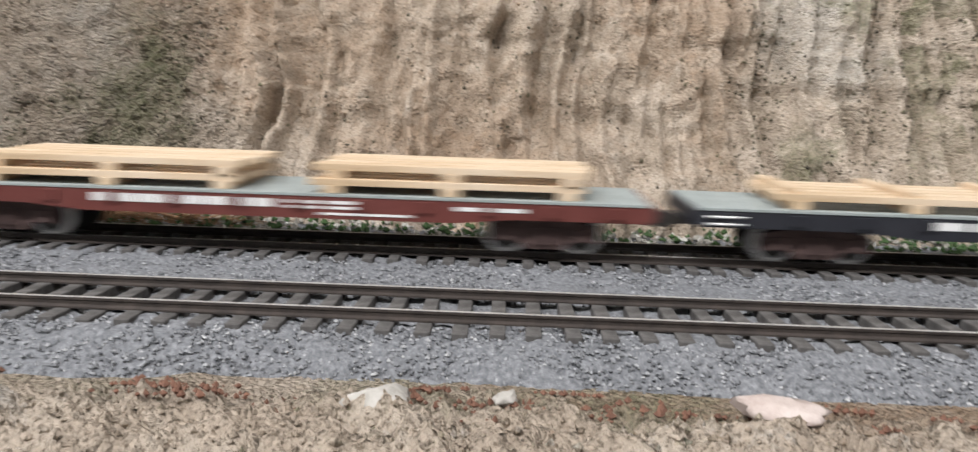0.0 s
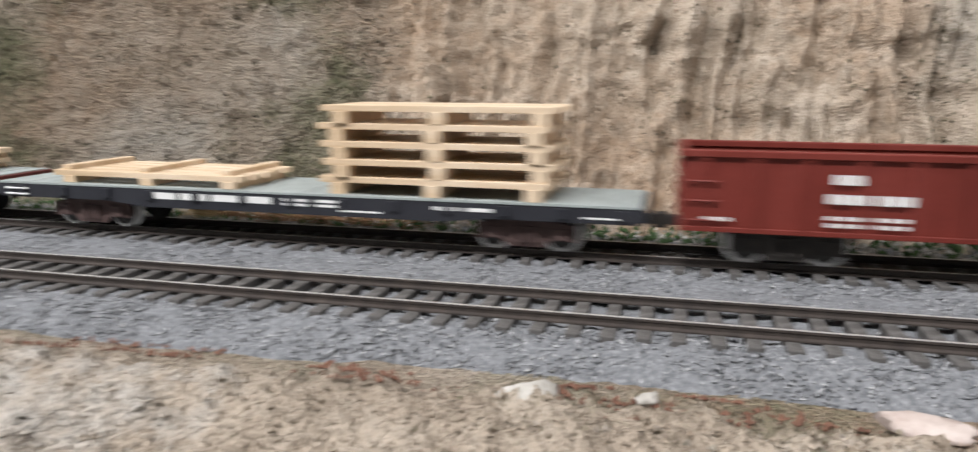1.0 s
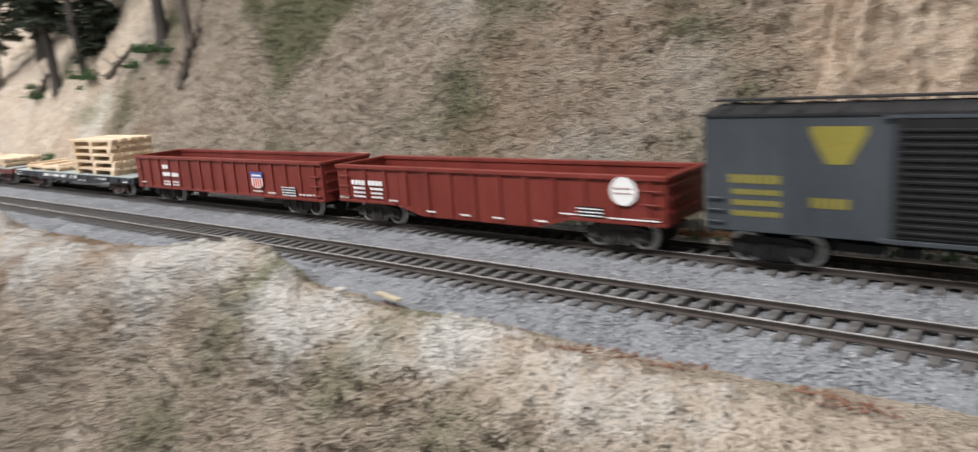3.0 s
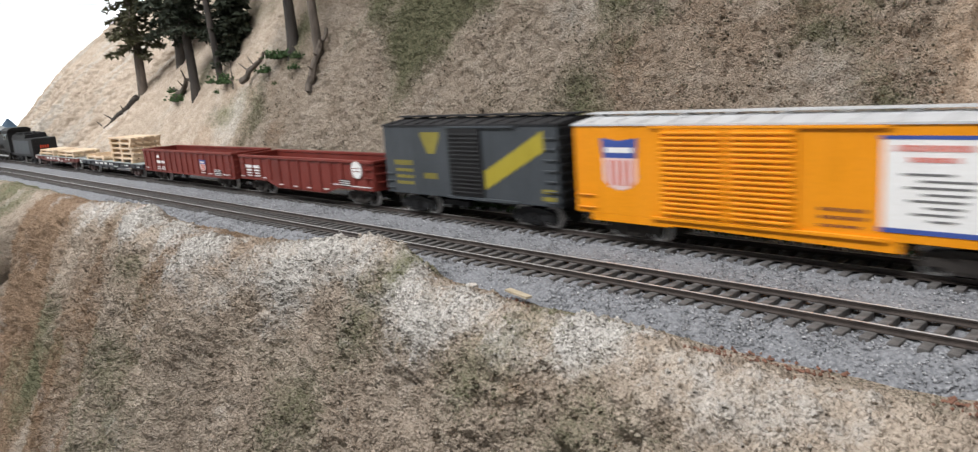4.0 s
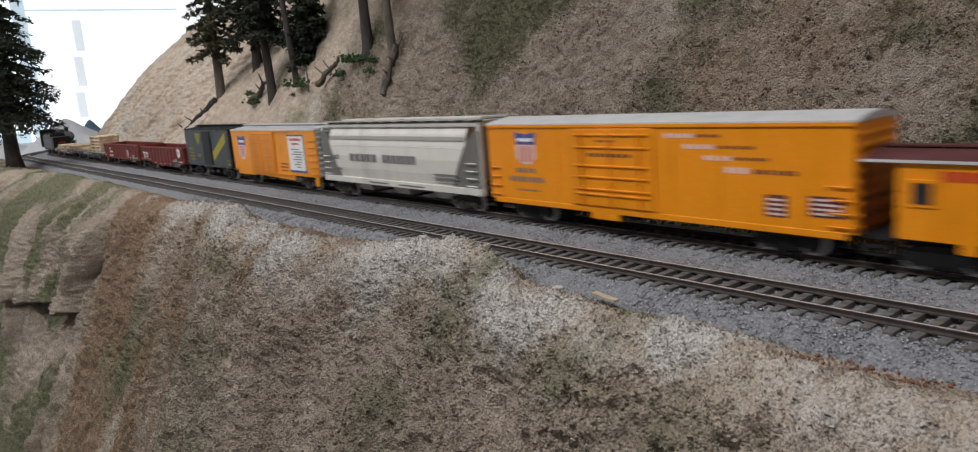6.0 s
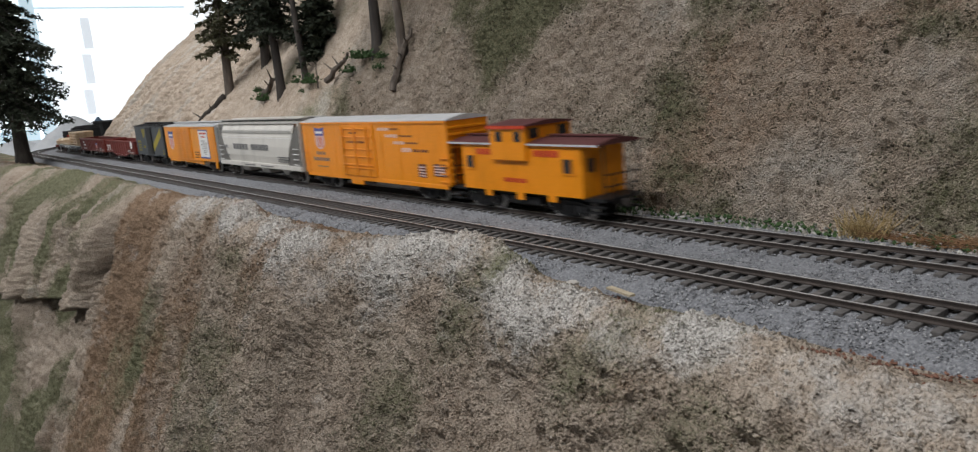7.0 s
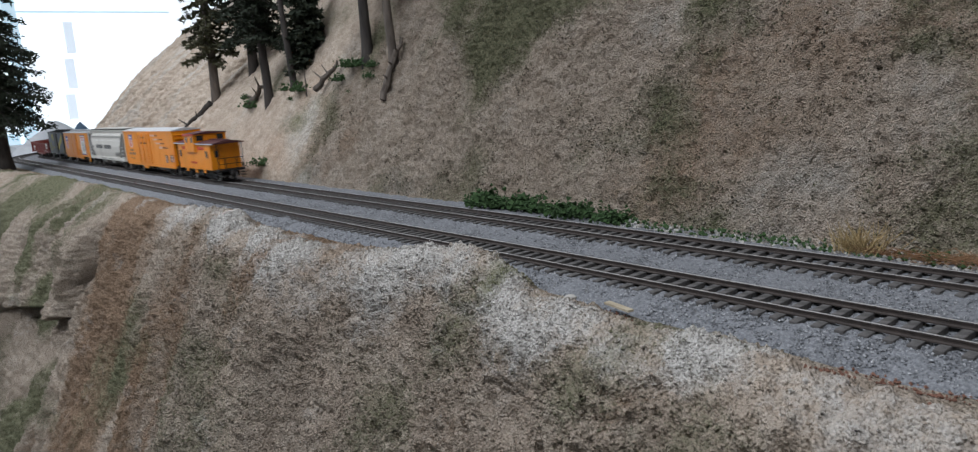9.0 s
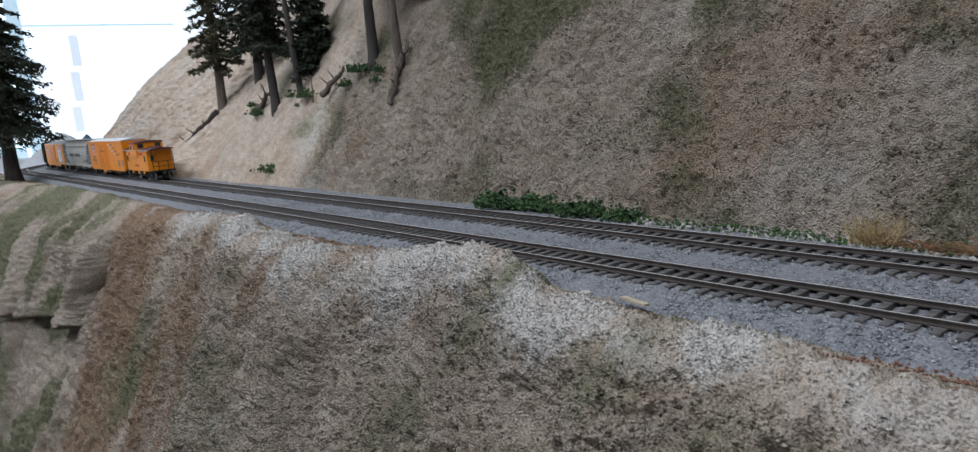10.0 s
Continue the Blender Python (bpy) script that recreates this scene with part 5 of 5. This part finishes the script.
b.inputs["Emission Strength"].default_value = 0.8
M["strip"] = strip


# ---- plants, logs and rocks ----
def conifer(place, height, radius, label, bark, leaf, low=0.3, spread=0.12, seed=1, lean=(0, 0), bottom_r=None, density=1.0):
    """A tapered trunk, drooping limbs and sprays of needles."""
    rng = random.Random(seed)
    tree = tagged(new("conifer_tree"), label, "tree", "conifers on the layout")
    tree.matrix_basis = pose(*place)
    bm = bmesh.new()
    n, ring, rows = 12, 10, []
    for i in range(n + 1):
        a = i / n
        k = radius * (1.0 - 0.75 * a) * (1.0 + 0.35 * max(0.0, 1 - a * 9) ** 2)
        cx, cy = lean[0] * a + 0.002 * math.sin(a * 7 + seed), lean[1] * a
        rows.append([bm.verts.new((cx + k * math.cos(6.2832 * j / ring) * rng.uniform(0.93, 1.07), cy + k * math.sin(6.2832 * j / ring) * rng.uniform(0.93, 1.07), height * a - 0.010)) for j in range(ring)])
    for i in range(n):
        for j in range(ring):
            bm.faces.new((rows[i][j], rows[i][(j + 1) % ring], rows[i + 1][(j + 1) % ring], rows[i + 1][j]))
    bm.faces.new(rows[-1])
    part("trunk", bm, bark, tree, smooth=True, scale=1.0)
    limb = bmesh.new()
    verts, faces = [], []
    count = int(46 * density)
    for b in range(count):
        f = low + (1 - low) * (b / count)
        z = height * f
        ang = b * 2.4 + rng.uniform(-0.4, 0.4)
        reach = spread * (1.05 - 0.75 * f) * rng.uniform(0.6, 1.1)
        root = Vector((lean[0] * f, lean[1] * f, z))
        tip = root + Vector((math.cos(ang) * reach, math.sin(ang) * reach, -reach * rng.uniform(0.25, 0.55)))
        tube(limb, root, tip, radius * 0.16, radius * 0.04, 5)
        side = Vector((-math.sin(ang), math.cos(ang), 0))
        for k in range(int(190 * reach / 0.1) + 40):
            t = rng.uniform(0.12, 1.03)
            c = root.lerp(tip, t) + side * rng.gauss(0, 0.15) * reach * (1.15 - t * 0.7) + Vector((0, 0, rng.gauss(-0.02, 0.035) * reach))
            size = rng.uniform(0.0025, 0.006)
            d = Vector((rng.uniform(-1, 1), rng.uniform(-1, 1), rng.uniform(-0.8, 0.3))).normalized()
            e = d.cross(Vector((rng.uniform(-1, 1), rng.uniform(-1, 1), rng.uniform(-1, 1)))).normalized() * size * 0.35
            base = len(verts)
            verts += [c - e * 0.7, c + e * 0.7, c + d * size * 1.5 + e * 0.2, c + d * size * 0.7 - e * 1.1]
            faces.append((base, base + 1, base + 2, base + 3))
    part("limb", limb, bark, tree, scale=1.0)
    crown = raw("crown", verts, faces, leaf)
    crown.parent = tree
    return tree


def clump(verts, faces, centre, size, n, rng, flat=0.8):
    for _ in range(n):
        c = Vector(centre) + Vector((rng.gauss(0, 0.42), rng.gauss(0, 0.42), abs(rng.gauss(0, 0.42)) * flat)) * size
        s = size * rng.uniform(0.1, 0.24)
        d = Vector((rng.uniform(-1, 1), rng.uniform(-1, 1), rng.uniform(-1, 1))).normalized()
        e = d.orthogonal().normalized()
        g = d.cross(e)
        base = len(verts)
        verts += [c + e * s, c - e * s * 0.6 + g * s * 0.8, c - e * s * 0.6 - g * s * 0.8, c + d * s]
        faces += [(base, base + 1, base + 2), (base, base + 1, base + 3), (base + 1, base + 2, base + 3), (base + 2, base, base + 3)]


def shrub(place, size, seed, label="dark green foam shrub on the hillside", n=120):
    rng = random.Random(seed)
    verts, faces = [], []
    for _ in range(5):
        clump(verts, faces, (rng.gauss(0, 0.35) * size, rng.gauss(0, 0.35) * size, size * 0.15), size * 0.8, n // 5, rng)
    ob = raw("shrub", verts, faces, M["bush"])
    ob.matrix_basis = pose(*place)
    return tagged(ob, label, "shrub", "green shrubs")


def log(p, q, r, label, material, seed=1):
    """One bent, tapered stem with three broken branch stubs."""
    rng = random.Random(seed)
    p, q = Vector(p), Vector(q)
    n, ring = 9, 9
    thing = tagged(new("fallen_log"), label, "log", "logs on the hillside")
    axis = (q - p).normalized()
    e = axis.orthogonal().normalized()
    g = axis.cross(e)
    pts = [p.lerp(q, i / n) + (e * rng.gauss(0, 1) + g * rng.gauss(0, 1)) * r * 0.3 for i in range(n + 1)]
    bm = bmesh.new()
    rows = []
    for i, c in enumerate(pts):
        k = r * (1 - 0.5 * i / n)
        rows.append([bm.verts.new(c + (e * math.cos(6.283 * j / ring) + g * math.sin(6.283 * j / ring)) * k * rng.uniform(0.85, 1.12)) for j in range(ring)])
    for i in range(n):
        for j in range(ring):
            bm.faces.new((rows[i][j], rows[i][(j + 1) % ring], rows[i + 1][(j + 1) % ring], rows[i + 1][j]))
    bm.faces.new(rows[0][::-1])
    bm.faces.new(rows[-1])
    part("stem", bm, material, thing, scale=1.0)
    for i in range(3):
        c = pts[3 + 2 * i]
        bm = bmesh.new()
        tube(bm, c, c + Vector((rng.uniform(-1, 1), rng.uniform(-1, 0), rng.uniform(0.2, 1))) * r * 3, r * 0.32, r * 0.1, 6)
        part("branch_stub", bm, material, thing, scale=1.0)
    return thing


def rock(place, size, material, seed, label, squash=(1.3, 1.0, 0.6)):
    rng = random.Random(seed)
    bm = bmesh.new()
    bmesh.ops.create_icosphere(bm, subdivisions=3, radius=1)
    off = Vector((rng.uniform(0, 50), rng.uniform(0, 50), rng.uniform(0, 50)))
    for v in bm.verts:
        k = 1 + 0.45 * noise.noise(v.co * 1.3 + off) + 0.2 * noise.noise(v.co * 3.5 + off)
        v.co = Vector((v.co.x * squash[0], v.co.y * squash[1], v.co.z * squash[2])) * k * size
    ob = new("rock", mesh_of("rock", bm, material, 1.0, True))
    ob.matrix_basis = pose(*place, 0, 0, rng.uniform(0, 360))
    return tagged(ob, label, "rock", "loose rocks")



conifer((-1.414, -0.046, -0.002), 0.36, 0.0125, "tall dark conifer standing on the bank edge", M["barkdark"], M["needle"], 0.25, 0.122, 3, density=3.6)
conifer((-1.04, 0.188, 0.073), 0.32, 0.0075, "tall brown-barked conifer on the slope", M["bark"], M["needleolive"], 0.24, 0.056, 5, density=1.6)
conifer((-0.975, 0.222, 0.105), 0.28, 0.0080, "dark conifer on the slope", M["barkdark"], M["needle"], 0.24, 0.062, 6, density=1.6)
conifer((-0.807, 0.166, 0.072), 0.32, 0.0060, "dark thick-crowned conifer on the slope", M["barkdark"], M["needle"], 0.26, 0.058, 7, (-0.02, 0), density=2.2)
conifer((-0.733, 0.165, 0.083), 0.30, 0.0042, "slim bare conifer trunk on the slope", M["barkdark"], M["needle"], 0.5, 0.03, 8, (-0.022, 0))
conifer((-0.737, 0.189, 0.112), 0.15, 0.0040, "bushy blue-green conifer on the slope", M["barkdark"], M["needle"], 0.06, 0.034, 9, density=2.2)
conifer((-0.567, 0.167, 0.111), 0.26, 0.0058, "dark conifer trunk on the slope", M["barkdark"], M["needle"], 0.42, 0.05, 10)
conifer((-0.511, 0.161, 0.098), 0.26, 0.0048, "grey leaning conifer trunk on the slope", M["bark"], M["needle"], 0.45, 0.05, 11, (-0.030, 0))
log((-0.509, 0.140, 0.072), (-0.508, 0.168, 0.126), 0.0036, "grey dead log lying up the slope", M["bark"], 2)
log((-1.035, 0.178, 0.080), (-1.088, 0.127, 0.030), 0.0050, "dark rotten log lying down the slope", M["barkdark"], 3)
log((-0.875, 0.166, 0.073), (-0.835, 0.176, 0.100), 0.0046, "grey log among the conifers", M["bark"], 4)
log((-0.662, 0.154, 0.088), (-0.628, 0.168, 0.112), 0.0036, "grey log beside green shrubs", M["bark"], 5)
log((-0.690, 0.158, 0.080), (-0.688, 0.158, 0.108), 0.0010, "thin dead sapling standing on the slope", M["bark"], 6)
for k, (px, py, pz, size) in enumerate([(-0.588, 0.160, 0.104, 0.013), (-0.575, 0.160, 0.104, 0.011), (-0.708, 0.158, 0.085, 0.015), (-0.720, 0.158, 0.076, 0.008), (-0.854, 0.166, 0.070, 0.014), (-0.543, 0.153, 0.092, 0.009), (-0.545, 0.155, 0.102, 0.008), (-0.615, 0.158, 0.092, 0.010), (-0.900, 0.176, 0.082, 0.009), (-0.760, 0.165, 0.088, 0.008), (-0.715, 0.111, 0.008, 0.013), (-0.585, 0.152, 0.080, 0.005)]):
    shrub((px, py, pz), size, 40 + k)
for k in range(12):
    shrub((-0.330 + 0.0115 * k, 0.100 + 0.003 * math.sin(k * 2.1), -0.004), 0.0105 + 0.003 * math.sin(k * 1.7), 60 + k, "low dark green bush beside the far track", 260)


def tuft(place, size, n, material, seed, label, category, lay=0.3):
    """Blades or twigs fanned out from one spot."""
    rng = random.Random(seed)
    bm = bmesh.new()
    for _ in range(n):
        a = rng.uniform(0, 6.28)
        p = Vector((rng.gauss(0, 0.3), rng.gauss(0, 0.2), 0)) * size
        d = Vector((math.cos(a) * lay, math.sin(a) * lay, rng.uniform(0.3, 1.0) * (1 - lay * 0.8))).normalized()
        tube(bm, p, p + d * size * rng.uniform(0.5, 1.1), 0.0002, 0.00008, 4)
    ob = new(category.replace(" ", "_"), mesh_of(category, bm, material, 1.0))
    ob.matrix_basis = pose(*place)
    return tagged(ob, label, category)


tuft((-0.066, 0.096, -0.004), 0.015, 150, M["straw"], 1, "tuft of dry straw beside the far track", "grass tuft", 0.35)
for k in range(7):
    tuft((-0.054 + 0.010 * k, 0.099 + 0.002 * (k % 2), -0.004), 0.017, 85, M["twig"], 10 + k, "heap of brown twigs at the hill foot", "brushwood", 0.85)


def scree(name, n, x0, x1, y0, y1, zfun, r0, r1, material, label, seed):
    """Many small broken stones strewn over a strip."""
    rng = np.random.default_rng(seed)
    x, y = rng.uniform(x0, x1, n), rng.uniform(y0, y1, n)
    r = rng.uniform(r0, r1, n)
    unit = np.array([(1, 0, 0), (-1, 0, 0), (0, 1, 0), (0, -1, 0), (0, 0, 1), (0, 0, -1)], dtype=float)
    f = np.array([(0, 2, 4), (2, 1, 4), (1, 3, 4), (3, 0, 4), (2, 0, 5), (1, 2, 5), (3, 1, 5), (0, 3, 5)])
    v = unit[None] * r[:, None, None] * rng.uniform(0.5, 1.3, (n, 6, 1))
    p = v + np.stack([x, y, zfun(x, y)], -1)[:, None, :]
    ob = raw(name, p.reshape(-1, 3), (f[None] + 6 * np.arange(n)[:, None, None]).reshape(-1, 3), material)
    return tagged(ob, label, "scree", kind="stuff")


scree("pale_scree", 1500, -0.20, 0.28, 0.086, 0.106, lambda x, y: -0.0035 + 0.10 * np.maximum(0, y - 0.094), 0.0004, 0.0014, M["scree"], "pale broken stones at the hill foot", 1)
scree("mossy_scree", 900, -0.22, 0.28, 0.088, 0.107, lambda x, y: -0.003 + 0.12 * np.maximum(0, y - 0.094), 0.0006, 0.0016, M["bush"], "bits of green foam at the hill foot", 2)


def bank_strip(x, y):
    return -0.0075 + 0.0035 * smooth(0.0, 0.012, np.interp(x, INX, INY) - y)


scree("leaf_litter", 1500, -0.11, 0.24, -0.036, -0.021, lambda x, y: bank_strip(x, y) + 0.0006 - 0.002 * (vnoise(x * 90, y * 90, x * 0) < 0.05), 0.0003, 0.0008, M["litter"], "red-brown litter along the ballast edge", 3)
rock((0.0825, -0.035, -0.0035), 0.0038, M["rock"], 3, "white rock lying on the bank beside the ballast")
rock((0.101, -0.028, -0.005), 0.0017, M["rock"], 4, "small white rock beside the ballast")
rock((0.142, -0.032, -0.0036), 0.0040, M["pinkrock"], 5, "pinkish white rock lying in brown litter", (1.6, 0.9, 0.5))
rock((-0.118, -0.028, -0.003), 0.0020, M["rock"], 6, "small pale rock on the bank lip")
rock((-0.425, -0.040, 0.004), 0.0050, M["pinkrock"], 7, "tan rock on the bank lip")
bm = bmesh.new()
box(bm, -0.007, 0.007, -0.0013, 0.0013, 0, 0.0008)
tagged(new("wood_chip", mesh_of("wood_chip", bm, M["chip"], 1.0)), "thin pale wood chip lying beside the ballast", "wood chip").matrix_basis = pose(-0.099, -0.0225, -0.0045, 0, 0, -12)

room()


track(0.0, "empty near track with dark ties and worn rails")
track(0.0560, "far track with dark ties under the freight train")


def motions():
    times = [i * 0.25 for i in range(41)]
    speed = 0.258

    def car_pose(s0, reach, t):
        s = s0 - speed * t
        xa, ya, _ = on_line(s - reach, TRACK)
        xb, yb, _ = on_line(s + reach, TRACK)
        return pose((xa + xb) / 2, (ya + yb) / 2, 0, 0, 0, math.degrees(math.atan2(yb - ya, xb - xa)))

    for car, s0, reach in TRAIN:
        walk(car, [(t, car_pose(s0, reach, t)) for t in times])
    where = {car.name: (s0, reach) for car, s0, reach in TRAIN}
    for ob, car, m in LOADS:
        walk(ob, [(t, car_pose(*where[car.name], t) @ m) for t in times])


motions()
